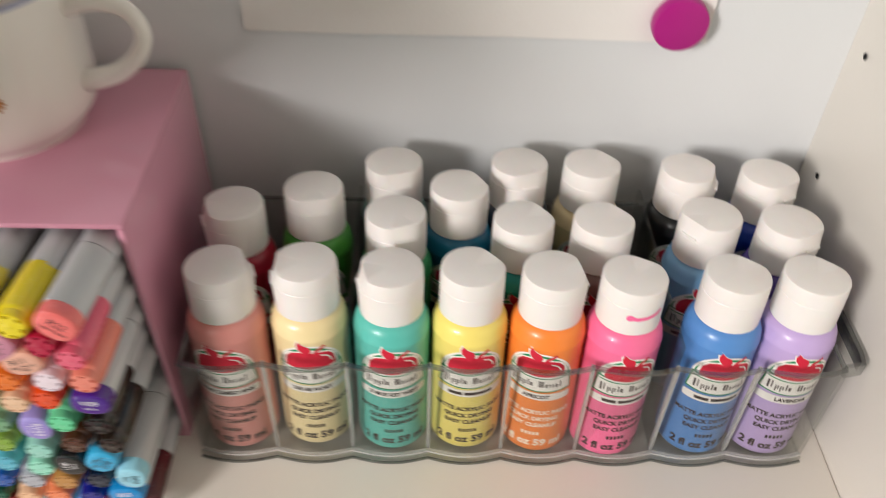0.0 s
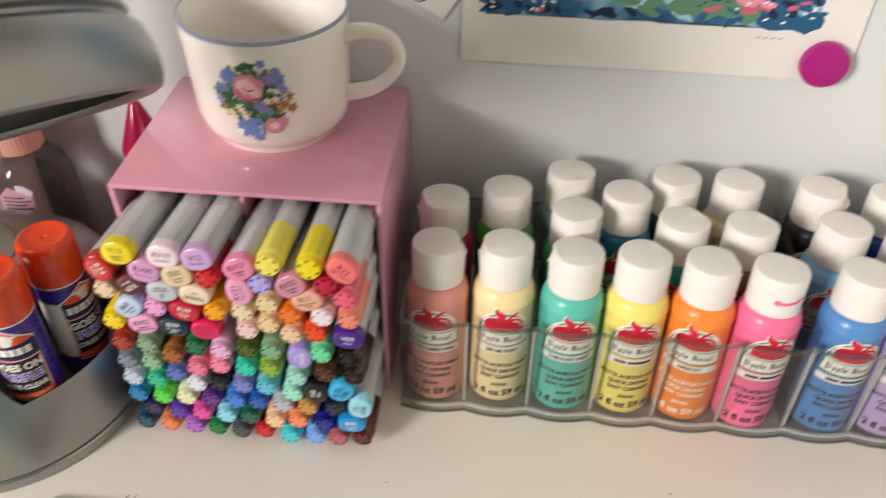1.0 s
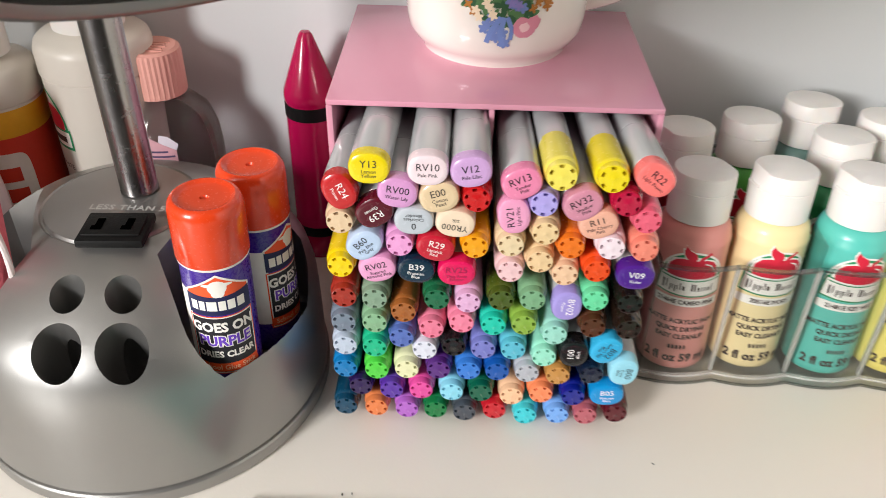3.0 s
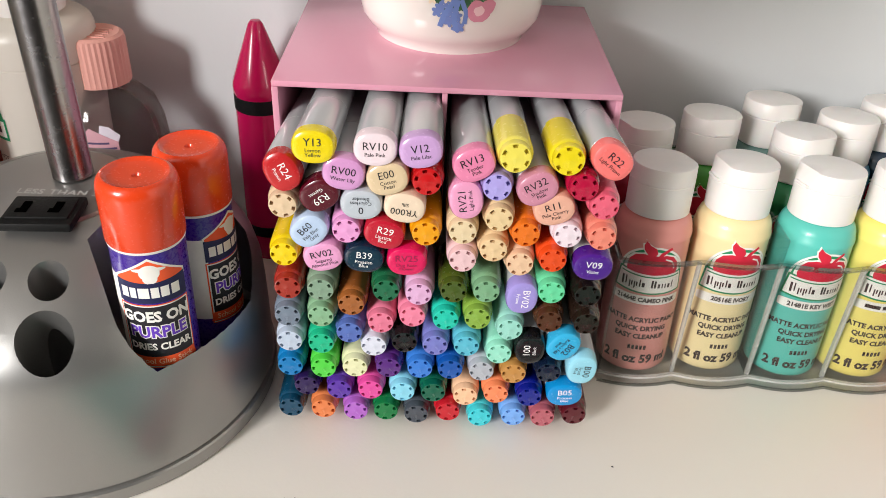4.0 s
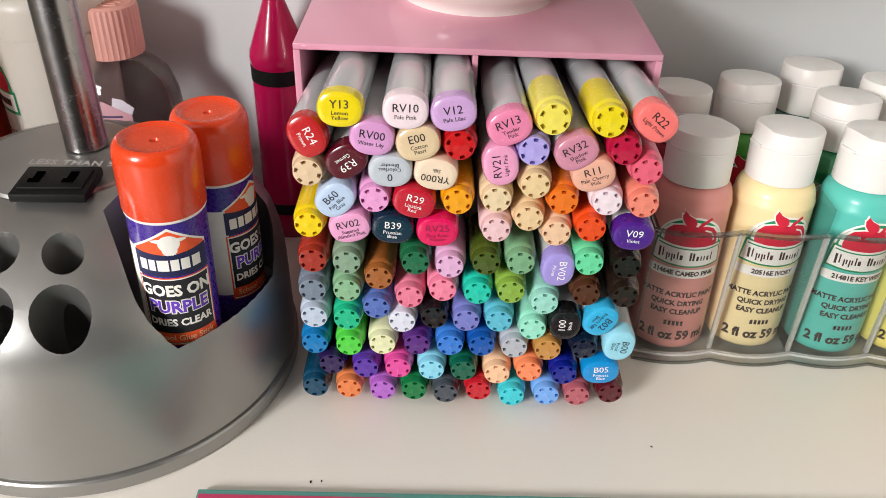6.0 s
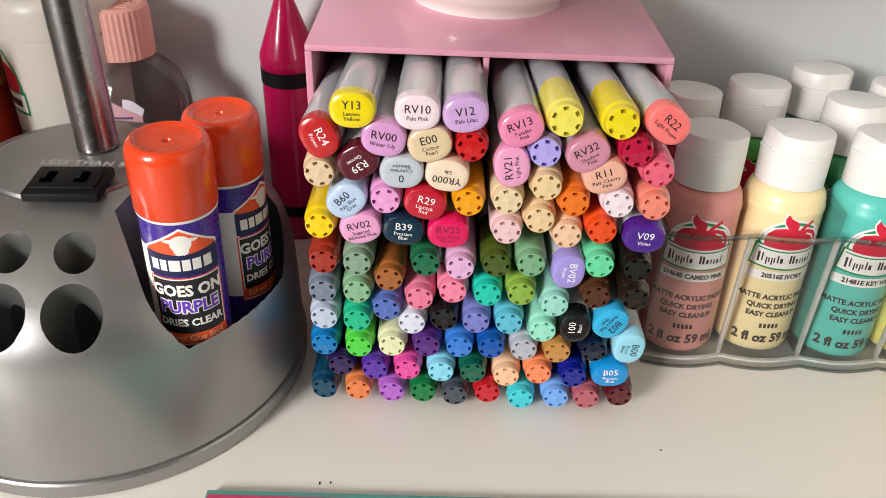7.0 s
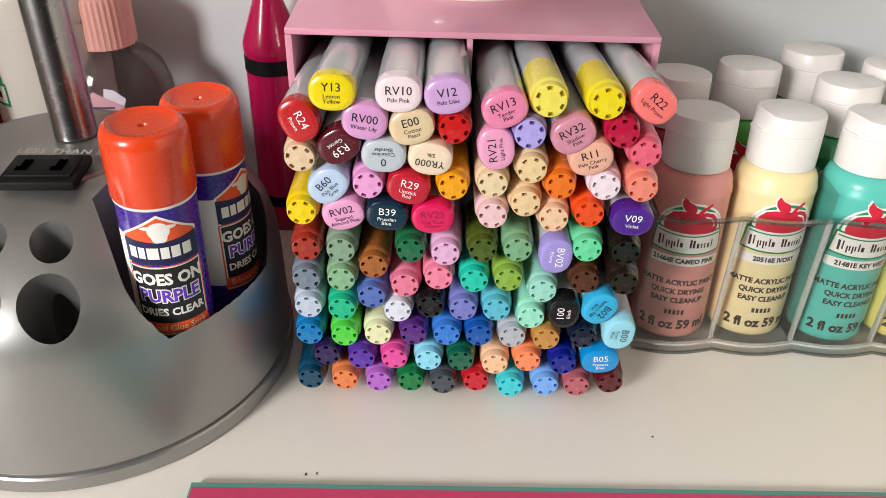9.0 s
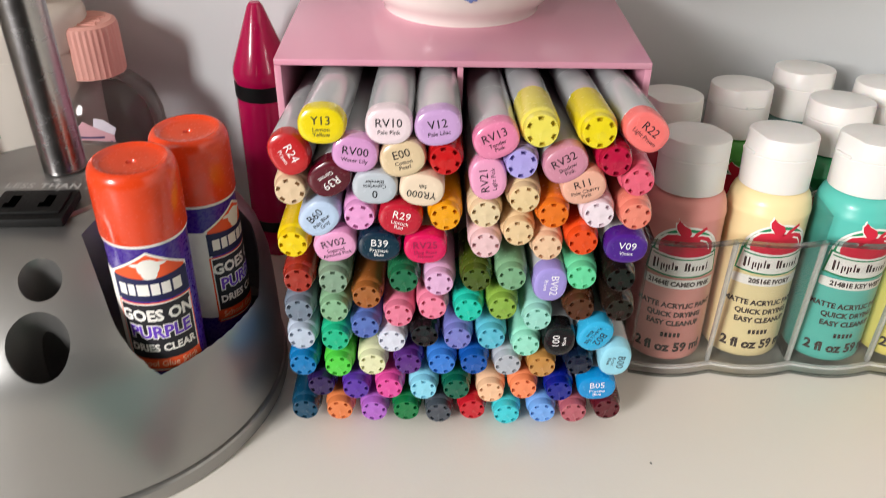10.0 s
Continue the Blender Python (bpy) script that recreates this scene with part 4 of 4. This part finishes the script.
def glue_stick(m, turn):
    g = thing("glue_stick", m, "purple school glue stick with ribbed orange cap", "glue stick", "glue sticks in the lamp base")
    body = part("tube", lathe([(0, 0), (0.0122, 0), (0.0130, 0.0006), (0.0130, 0.0666), (0.0124, 0.0670), (0, 0.0670)], 56), mat("purple_label_film", "3E1E8C", 0.28, coat=0.3), g)
    part("cap", GLUE_CAP, None, g, "ribbed orange cap", at=pose(0, 0, 0.0670))
    part("ring", lathe([(0.0131, 0.0658), (0.0134, 0.0662), (0.0134, 0.0669), (0.0131, 0.0670)], 56), WHITE, g)
    put = lambda n, bm, material, lift: part(n, wrap(grown(bm), 0.0131 + lift, turn=turn), material, body, smooth=60)
    put("white_panel", rect(-0.0250, -0.0112, 0.0060, 0.0390), WHITE, 0.00003)
    put("roof_emblem", outline([(-0.0124, 0.0372), (-0.0124, 0.0394), (0, 0.0464), (0.0124, 0.0394), (0.0124, 0.0372)]), WHITE, 0.00006)
    put("roof_emblem", outline([(-0.0116, 0.0376), (-0.0116, 0.0391), (0, 0.0455), (0.0116, 0.0391), (0.0116, 0.0376)]), CORAL, 0.00010)
    put("white_emblem", join(outline(oval(0.0034, 0.0028, 0, 0.0412, 20)), outline(oval(0.0024, 0.0018, 0, 0.0390, 16)), outline(oval(0.0056, 0.0008, 0, 0.0422, 18))), WHITE, 0.00014)
    put("brand_banner", outline([(-0.0122, 0.0300), (0.0122, 0.0300), (0.0122, 0.0384), (0, 0.0374), (-0.0122, 0.0384)]), NAVY, 0.00016)
    put("brand_bar", join(*[rect(x, x + w, 0.0320, 0.0358) for x, w in ((-0.0106, 0.0026), (-0.0074, 0.0022), (-0.0046, 0.0036), (-0.0004, 0.0026), (0.0028, 0.0028), (0.0064, 0.0030))]), WHITE, 0.00020)
    put("panel_edge", rect(-0.0124, 0.0124, 0.0040, 0.0294), CORAL, 0.00006)
    put("panel_line", rect(-0.0119, 0.0119, 0.0044, 0.0290), WHITE, 0.00010)
    put("panel", rect(-0.0115, 0.0115, 0.0048, 0.0286), CHARCOAL, 0.00014)
    put("panel_print", join(shift(letters("GOES ON", 0.0054, bold=0.00022), 0, 0.0246), shift(letters("DRIES CLEAR", 0.0037, bold=0.00014), 0, 0.0128)), WHITE, 0.00018)
    put("panel_print_edge", shift(letters("PURPLE", 0.0060, bold=0.00055), 0, 0.0186), WHITE, 0.00018)
    put("panel_print_purple", shift(letters("PURPLE", 0.0060, bold=0.00018), 0, 0.0186), ink("6A3CC0"), 0.00024)
    put("ribbon", outline([(-0.0130, 0.0050), (0.0130, 0.0050), (0.0118, 0.0088), (-0.0118, 0.0088)]), CORAL, 0.00020)
    put("ribbon_print", shift(letters("School Glue Stick", 0.0030, bold=0.00003), 0, 0.0069), ink("F6C8A4"), 0.00026)


glue_stick(pose(-0.2806, 0.1898, 0.0366, 0, 1, 0), 16)
glue_stick(pose(-0.2712, 0.2235, 0.0307, 0, 0, 0), 74)


# ---- giant crayon ----
cray = thing("giant_crayon", pose(-0.2680, 0.3370, 0), "giant magenta plastic crayon with black bands", "crayon")
part("body", lathe([(0, 0), (0.0140, 0), (0.0146, 0.001), (0.0146, 0.012), (0.0138, 0.013), (0.0134, 0.0840), (0.0134, 0.0945), (0.0138, 0.0952), (0.0139, 0.0985), (0.0134, 0.1012), (0.0036, 0.1290), (0.0024, 0.1306), (0, 0.1311)], 48), CRAYON, cray)
part("band", lathe([(0.0133, 0.0862), (0.0137, 0.0865), (0.0137, 0.0936), (0.0133, 0.0939)], 48), BLACK, cray, "black band")
part("band", lathe([(0.0137, 0.0140), (0.0141, 0.0143), (0.0140, 0.0200), (0.0136, 0.0203)], 48), BLACK, cray, "black band")


# ---- bottles behind the lamp ----
FULLBOTTLE = mat("water_clear_bottle", "F4F0F2", 0.03, bump=0, trans=1.0, ior=1.38)
clear = thing("clear_bottle", pose(-0.3447, 0.3300, 0) @ Matrix.Diagonal((1.05, 1.05, 1.055, 1)), "clear rounded bottle with ribbed pink screw cap", "bottle")
part("bottle_body", lathe([(0, 0.001), (0.0240, 0.001), (0.0270, 0.004), (0.0272, 0.012), (0.0272, 0.066), (0.0262, 0.076), (0.0230, 0.0855), (0.0170, 0.0910), (0.0124, 0.0930), (0.0120, 0.0975), (0, 0.0975)], 48, 1, 0.82), FULLBOTTLE, clear)
cap_bm = lathe([(0, 0.0947), (0.0136, 0.0947), (0.0138, 0.0952), (0.0138, 0.1145), (0.0132, 0.1165), (0.0116, 0.1175), (0.0098, 0.1170), (0, 0.1168)], 72)
for v in cap_bm.verts:
    if 0.0950 < v.co.z < 0.115 and v.co.xy.length > 0.0125 and round(math.atan2(v.co.y, v.co.x) / (2 * math.pi) * 72) % 2:
        v.co.xy *= 0.965
part("cap", cap_bm, mat("pale_pink_plastic", "E8AA9E", 0.4, var=0.05), clear, "ribbed pale pink cap", smooth=18)
for k in range(5):
    part("emboss", block(-0.0075 + 0.0012 * (k % 2), 0.0075 - 0.0012 * (k % 2), -0.0064 + 0.0027 * k, -0.0050 + 0.0027 * k, 0.1166, 0.1174, 0.0003), mat("pale_pink_plastic", "E8AA9E"), clear)
part("label", wrap(outline([(-0.006, 0.072), (0.002, 0.0800), (0.014, 0.073), (0.016, 0.014), (-0.006, 0.014)]), 0.0274, turn=-6), ink("DDA9B4"), clear, "pink paper label", at=Matrix.Diagonal((1, 0.83, 1, 1)))
part("label_print", wrap(join(*[rect(-0.003, 0.010 + 0.003 * (k % 2), 0.072 - 0.0026 * k, 0.0730 - 0.0026 * k) for k in range(6)]), 0.02755, turn=-6), ink("5A4A6E"), clear, at=Matrix.Diagonal((1, 0.83, 1, 1)))
part("label_crest", wrap(outline([(0.003, 0.072), (0.005, 0.0815), (0.009, 0.0805), (0.0135, 0.0760), (0.011, 0.070)]), 0.0272, turn=-2), ink("EDE6F2"), clear, at=Matrix.Diagonal((1, 0.83, 1, 1)))


def squeeze_bottle(x, y, r, top, label, body, group=""):
    m = thing("squeeze_bottle", pose(x, y, 0), label, "bottle", group)
    part("bottle_body", lathe([(0, 0), (r * 0.88, 0), (r * 0.97, 0.002), (r, 0.007), (r, top - 0.0180), (r * 0.985, top - 0.0176), (r * 0.985, top - 0.0170), (r * 1.02, top - 0.0166), (r * 1.02, top - 0.0050), (r * 0.98, top - 0.0015), (r * 0.90, top + 0.0005), (r * 0.60, top + 0.002), (r * 0.55, top + 0.003), (r * 0.55, top + 0.005), (0, top + 0.005)], 52), body, m)
    part("cap", lathe([(0, top + 0.004), (r * 0.62, top + 0.004), (r * 0.63, top + 0.024), (r * 0.58, top + 0.026), (r * 0.30, top + 0.030), (r * 0.16, top + 0.048), (0, top + 0.049)], 40), CAPWHITE, m, "white cap")
    return m


white = squeeze_bottle(-0.3725, 0.3290, 0.0276, 0.131, "large white acrylic paint bottle with green emblem", mat("white_paint_bottle", "DAD3C9", 0.35, var=0.03))
emb = lambda n, bm, material, lift, z=0: part(n, wrap(shift(bm, 0, z), 0.0277 + lift, turn=-58), material, white, smooth=60)
emb("label_ring", strip(oval(0.0150, 0.0190, 0, 0.088, 30, 0, 180), 0.0016), GREEN, 0.00005)
emb("apple_emblem", shift(outline([(x * 1.2, z * 1.2) for x, z in APPLE]), 0, 0.0905), RED, 0.0001)
emb("leaf_emblem", shift(outline([(x * 1.2, z * 1.2) for x, z in LEAF]), 0, 0.0905), RED, 0.00012)
emb("banner_edge", rect(-0.0170, 0.0170, 0.0770, 0.0885), GREEN, 0.00008)
emb("banner", rect(-0.0158, 0.0158, 0.0785, 0.0870), WHITE, 0.00012)
emb("banner_mark", rect(-0.0120, 0.0130, 0.0808, 0.0842), BROWN, 0.00016)
emb("label_print", join(shift(letters("WHITE", 0.0042), 0.006, 0.066), shift(letters("ACRYLIC PAINT", 0.0036, bold=0.00005), 0.002, 0.042), shift(letters("QUICK DRYING", 0.0036, bold=0.00005), 0.002, 0.036),
                        shift(letters("EASY CLEANUP", 0.0036, bold=0.00005), 0.002, 0.030)), BROWN, 0.00006)
paste = squeeze_bottle(-0.4255, 0.3180, 0.0235, 0.119, "white craft bottle with yellow and red label", mat("cream_bottle", "DAD3C8", 0.35, var=0.03))
for name, za, zb, code in (("yellow_band", 0.086, 0.100, "E0A41E"), ("red_band", 0.004, 0.086, "C8321C")):
    part(name, lathe([(0.0236, za), (0.0237, za + 0.0004), (0.0237, zb - 0.0004), (0.0236, zb)], 44), ink(code), paste)
part("label_panel", wrap(outline(oval(0.0150, 0.0330, 0, 0.0450, 40, power=0.25)), 0.02378, turn=14), ink("E4DCD4"), paste, "white label panel")
part("label_print", wrap(join(rect(-0.002, 0.009, 0.062, 0.070), rect(0.000, 0.010, 0.050, 0.058)), 0.02385, turn=14), ink("C8321C"), paste)
part("label_print", wrap(join(rect(0.000, 0.011, 0.036, 0.044), rect(-0.004, 0.011, 0.024, 0.030)), 0.02385, turn=14), ink("2A1A1A"), paste)
tubeb = thing("lotion_tube", pose(-0.4255, 0.2720, 0), "pale pink translucent squeeze tube standing on its cap", "tube")
part("cap", lathe([(0, 0), (0.0150, 0), (0.0155, 0.001), (0.0155, 0.022), (0.0150, 0.023), (0, 0.023)], 36), CAPWHITE, tubeb)
part("tube_body", loft([[Vector((x, y, z)) for x, y in oval(a, b, n=28)] for z, a, b in ((0.0232, 0.0150, 0.0150), (0.030, 0.0180, 0.0170), (0.070, 0.0185, 0.0130), (0.100, 0.0190, 0.0060), (0.116, 0.0192, 0.0012), (0.122, 0.0192, 0.0010))]),
     mat("pale_pink_film", "E9D3D6", 0.3, var=0.06, bump=0.05), tubeb)


# ---- pink pouch in the lamp base ----
pouch = thing("pouch", pose(-0.3845, 0.1890, 0.0366, -4, 6, 20), "coral pink soft case with white wrist cord", "pouch")
part("pouch_body", block(-0.0170, 0.0170, -0.0065, 0.0065, 0.0, 0.092, 0.0062, 4), mat("coral_pink_fabric", "E0707C", 0.6, var=0.08, bump=0.3, fine=900), pouch)
cord = smooth_path([(0.010, -0.0075, 0.085), (0.016, -0.0110, 0.070), (0.018, -0.0120, 0.050), (0.012, -0.0105, 0.036), (0.002, -0.0090, 0.050), (-0.012, -0.0085, 0.075)], 8)
part("cord", tube(cord, 0.0013, 8), mat("white_cord", "E6DAD8", 0.7, bump=0.3), pouch, "white cord loop")


# ---- papers and magnets on the wall ----
def on_wall(name, bm, material, parent, depth, label=""):
    for v in bm.verts:
        v.co.y = v.co.y - depth
    return part(name, bm, material, parent, label, smooth=0)


def sheet(w, h, bow=0.0008):
    bm = bmesh.new()
    bmesh.ops.create_grid(bm, x_segments=12, y_segments=12, size=0.5)
    for v in bm.verts:
        x, z = v.co.x * w, v.co.y * h
        v.co = Vector((x, -0.0010 - bow * (0.5 + 0.5 * math.sin(9 * x / w + 4 * z / h)), z))
    got = bmesh.ops.extrude_face_region(bm, geom=bm.faces[:])
    for v in got["geom"]:
        if isinstance(v, bmesh.types.BMVert):
            v.co.y -= 0.0003
    return bm


art = thing("watercolor_painting", pose(0.0295, WALL_Y, 0.2965, 0, 0.4, 0), "white sheet with a blue underwater watercolour painting", "painting")
part("paper", sheet(0.213, 0.279), PAPER, art)


def painted_blue():
    m = bpy.data.materials.new("watercolour_blue")
    m.use_nodes = True
    nt = m.node_tree
    b = nt.nodes["Principled BSDF"]
    co = nt.nodes.new("ShaderNodeTexCoord")
    n1, n2 = nt.nodes.new("ShaderNodeTexNoise"), nt.nodes.new("ShaderNodeTexNoise")
    n1.inputs["Scale"].default_value, n1.inputs["Detail"].default_value = 22, 6
    n2.inputs["Scale"].default_value, n2.inputs["Detail"].default_value = 120, 4
    ramp = nt.nodes.new("ShaderNodeValToRGB")
    stops = ((0.36, "0F3255"), (0.48, "255F88"), (0.57, "6FA6C2"), (0.67, "A9CAD8"), (0.82, "9A8FB4"))
    while len(ramp.color_ramp.elements) < len(stops):
        ramp.color_ramp.elements.new(0.5)
    for e, (p, c) in zip(ramp.color_ramp.elements, stops):
        e.position, e.color = p, (*lin(c), 1)
    add = nt.nodes.new("ShaderNodeMath")
    add.operation = "MULTIPLY_ADD"
    add.inputs[1].default_value = 0.12
    for n in (n1, n2):
        nt.links.new(co.outputs["Object"], n.inputs["Vector"])
    nt.links.new(n2.outputs["Fac"], add.inputs[0])
    nt.links.new(n1.outputs["Fac"], add.inputs[2])
    nt.links.new(add.outputs[0], ramp.inputs["Fac"])
    nt.links.new(ramp.outputs["Color"], b.inputs["Base Color"])
    b.inputs["Roughness"].default_value = 0.7
    return m


ragged = [(-0.0935 + 0.175 * k / 24, -0.1105 + rnd.uniform(-0.0008, 0.0008)) for k in range(25)] + [(0.0815 + rnd.uniform(-0.0006, 0.0006), -0.105 + 0.225 * k / 12) for k in range(13)] \
    + [(0.0815 - 0.175 * k / 6, 0.120) for k in range(1, 7)] + [(-0.0935 + rnd.uniform(-0.0006, 0.0006), 0.110 - 0.215 * k / 12) for k in range(12)]
on_wall("paint_wash", outline(ragged), painted_blue(), art, 0.00215, "blue watercolour wash")


def dabs(name, code, spots, size, depth, aspect=0.5):
    for x, z in spots:
        on_wall(name, shift(shift(outline([(p[0] * (1 + rnd.uniform(-.2, .2)), p[1] * (1 + rnd.uniform(-.2, .2))) for p in oval(size * rnd.uniform(.6, 1.2), size * aspect * rnd.uniform(.6, 1.2), n=12)]), turn=rnd.uniform(-50, 50)), x, z), ink(code), art, depth + rnd.uniform(0, 0.00004))


near = lambda x, z, sx, sz, n: [(min(0.078, max(-0.090, rnd.gauss(x, sx))), max(-0.107, rnd.gauss(z, sz))) for _ in range(n)]
dabs("light_wash", "A9CFDC", near(-0.010, -0.082, 0.020, 0.008, 26), 0.010, 0.00222)
dabs("dark_reef", "1E5880", near(-0.078, -0.096, 0.010, 0.010, 30) + near(0.062, -0.098, 0.014, 0.008, 30), 0.0080, 0.00228)
dabs("deep_reef", "0C2846", near(-0.055, -0.107, 0.022, 0.002, 16) + near(0.062, -0.088, 0.012, 0.010, 16), 0.0038, 0.00234)
dabs("green_hill", "5E8A6E", near(0.020, -0.101, 0.016, 0.003, 22), 0.0070, 0.00240, 0.4)
dabs("coral_stroke", "D8607C", near(-0.045, -0.090, 0.016, 0.006, 18) + near(0.050, -0.095, 0.010, 0.005, 14), 0.0044, 0.00246, 0.35)
dabs("pink_coral", "E890A8", near(0.048, -0.092, 0.006, 0.003, 10), 0.0050, 0.00252)
dabs("white_fleck", "E6EDF0", near(-0.070, -0.100, 0.015, 0.006, 22) + near(0.060, -0.102, 0.012, 0.004, 12), 0.0014, 0.00258)
dabs("navy_leaf", "16315C", near(0.010, -0.094, 0.026, 0.004, 16), 0.0014, 0.00264, 0.4)
on_wall("signature_bar", join(*[strip([(0.052 + 0.004 * k, -0.1165), (0.0545 + 0.004 * k, -0.1158)], 0.0005) for k in range(4)]), ink("8A8A8E"), art, 0.00225)


def dome_magnet(x, z, r, material, label):
    m = thing("magnet", pose(x, WALL_Y - 0.0022, z, 90, 0, 0), label, "magnet")
    part("disc", lathe([(0, 0), (r * 0.93, 0), (r, 0.0012), (r, 0.0052), (r * 0.95, 0.0066), (r * 0.84, 0.0072), (0, 0.0076)], 48), material, m)


dome_magnet(0.1195, 0.1680, 0.0128, mat("magenta_magnet", "A81478", 0.35, var=0.04), "round magenta plastic magnet pinning the painting")
dome_magnet(-0.2970, 0.1500, 0.0068, mat("gold_metal", "C8A040", 0.18, metal=1.0), "small gold domed magnet")

note = thing("sketch_paper", pose(-0.0934, WALL_Y - 0.0002, 0.2327, 0, 32, 0), "tilted white paper with a small pen doodle", "paper")
part("paper", sheet(0.064, 0.082, 0.0006), PAPER, note)
doodle = [(0.010 * math.cos(t) * (1 + 0.10 * math.sin(3 * t)), 0.0105 * math.sin(t) * (1 + 0.08 * math.cos(5 * t))) for t in (2 * math.pi * k / 40 for k in range(41))]
on_wall("pen_doodle", join(shift(strip(doodle, 0.0009), 0.0117, -0.0290), shift(strip([(-0.003, 0), (0.003, 0.0008)], 0.0007), 0.0130, -0.0330), shift(outline(oval(0.0012, 0.001)), 0.0090, -0.0265)), ink("5A4A8A"), note, 0.0020)
on_wall("pink_scribble", join(*[strip([(x, z), (x + 0.004, z + 0.0008), (x + 0.007, z - 0.0006)], 0.0016) for x, z in ((-0.024, -0.034), (-0.014, -0.0335), (0.008, -0.0135), (-0.020, -0.026))]), ink("F08AA6"), note, 0.0020)

pic = thing("art_print", pose(-0.3520, WALL_Y, 0.2450), "warm-coloured art print with dark edge", "print")
part("paper", sheet(0.118, 0.180, 0.0006), mat("warm_print", "C99A86", 0.6, var=0.5, scale=45, bump=0.1), pic)
on_wall("dark_edge", join(rect(0.0565, 0.0595, -0.090, 0.090), rect(-0.0590, 0.0565, -0.0905, -0.0880)), ink("3A302C"), pic, 0.0022)

toy = thing("figure_magnet", pose(0.168, WALL_Y, 0.214), "green crescent-shaped rubber magnet with red and blue parts", "magnet")
tail = smooth_path([(-0.017, -0.004, 0.006), (-0.013, -0.005, -0.005), (-0.002, -0.006, -0.010), (0.009, -0.006, -0.006), (0.013, -0.005, 0.006)], 8)
part("tail", tube(tail, lambda t: 0.0028 + 0.0042 * math.sin(math.pi * min(1, t * 0.9 + 0.1)), 14), mat("green_rubber", "1E9A5A", 0.4), toy)
part("fin", tube(smooth_path([(-0.016, -0.004, 0.006), (-0.022, -0.004, 0.010), (-0.029, -0.004, 0.009)], 6), lambda t: 0.0022 + 0.003 * t, 10), mat("blue_rubber", "3E9AD8", 0.4), toy)
part("red_piece", tube(smooth_path([(0.010, -0.005, 0.004), (0.018, -0.005, 0.008), (0.026, -0.005, 0.018)], 6), 0.0060, 12), mat("red_rubber", "C8202C", 0.4), toy)
part("pale_piece", tube(smooth_path([(0.002, -0.005, 0.006), (0.004, -0.005, 0.014), (0.003, -0.005, 0.024)], 6), 0.0052, 12), mat("peach_rubber", "E8B49A", 0.45), toy)


# ---- planner pad ----
pad = thing("planner_pad", pose(-0.273, 0.1530, 0, 0, 0, 0.45), "teal weekly planner pad with pink stripes", "planner")
PADW, PADH = 0.50, 0.26


def lay(name, bm, code, lift, label=""):
    for v in bm.verts:
        v.co = Vector((v.co.x, v.co.z, 0.0031 + lift))
    part(name, bm, ink(code), pad, label, smooth=0)


part("page_block", block(0, PADW - 0.03, -PADH, 0, 0.0003, 0.0031, 0.0004), mat("teal_card", "5E9C92", 0.6, var=0.04, scale=30, bump=0.05), pad)
lay("pink_stripe", rect(0.0008, PADW - 0.031, -0.0075, -0.0022), "C8426A", 0.0001)
lay("pale_pink_stripe", rect(0.0008, PADW - 0.031, -0.0138, -0.0098), "DC789A", 0.0001)
lay("list_box", rect(0.0340, 0.1250, -0.075, -0.0155), "B9D6D6", 0.0001)
lay("goal_box", rect(0.3300, 0.4300, -0.075, -0.0125), "D6E4E2", 0.0001)
for x in (0.002, 0.1275, 0.2260, 0.3235):
    lay("yellow_square", rect(x, x + (0.0035, 0.010)[x < 0.01], -0.0185, -0.0155), "E8B44A", 0.0001)
for x in (0.1275, 0.2260, 0.3235):
    lay("green_square", rect(x + 0.0002, x + 0.0034, -0.0245, -0.0215), "7AB05A", 0.0001)
lay("heading_print", shift(letters("MY LIST", 0.0115, bold=0.0003), 0.1540, -0.0228), "C8305C", 0.00015)
lay("heading_print", shift(letters("REMEMBER...", 0.0115, bold=0.0003), 0.2610, -0.0212), "C8305C", 0.00015)
lay("heading_print", shift(letters("ON", 0.0150, bold=0.0006), 0.3480, -0.0210), "C8305C", 0.0002)


# ---- crumbs on the desk ----
for x, y, r in ((-0.2330, 0.1600, 0.0005), (-0.2290, 0.1605, 0.0004), (-0.1000, 0.1820, 0.0004), (0.0500, 0.1900, 0.0005)):
    crumb = thing("speck", pose(x, y, 0, 0, 0, 400 * x), "tiny dark speck on the white desk", "speck")
    part("grain", lathe([(0, 0.0001), (r, 0.0001), (r * 0.9, r * 0.6), (0, r)], 7, 1.4, 0.8), BLACK, crumb)
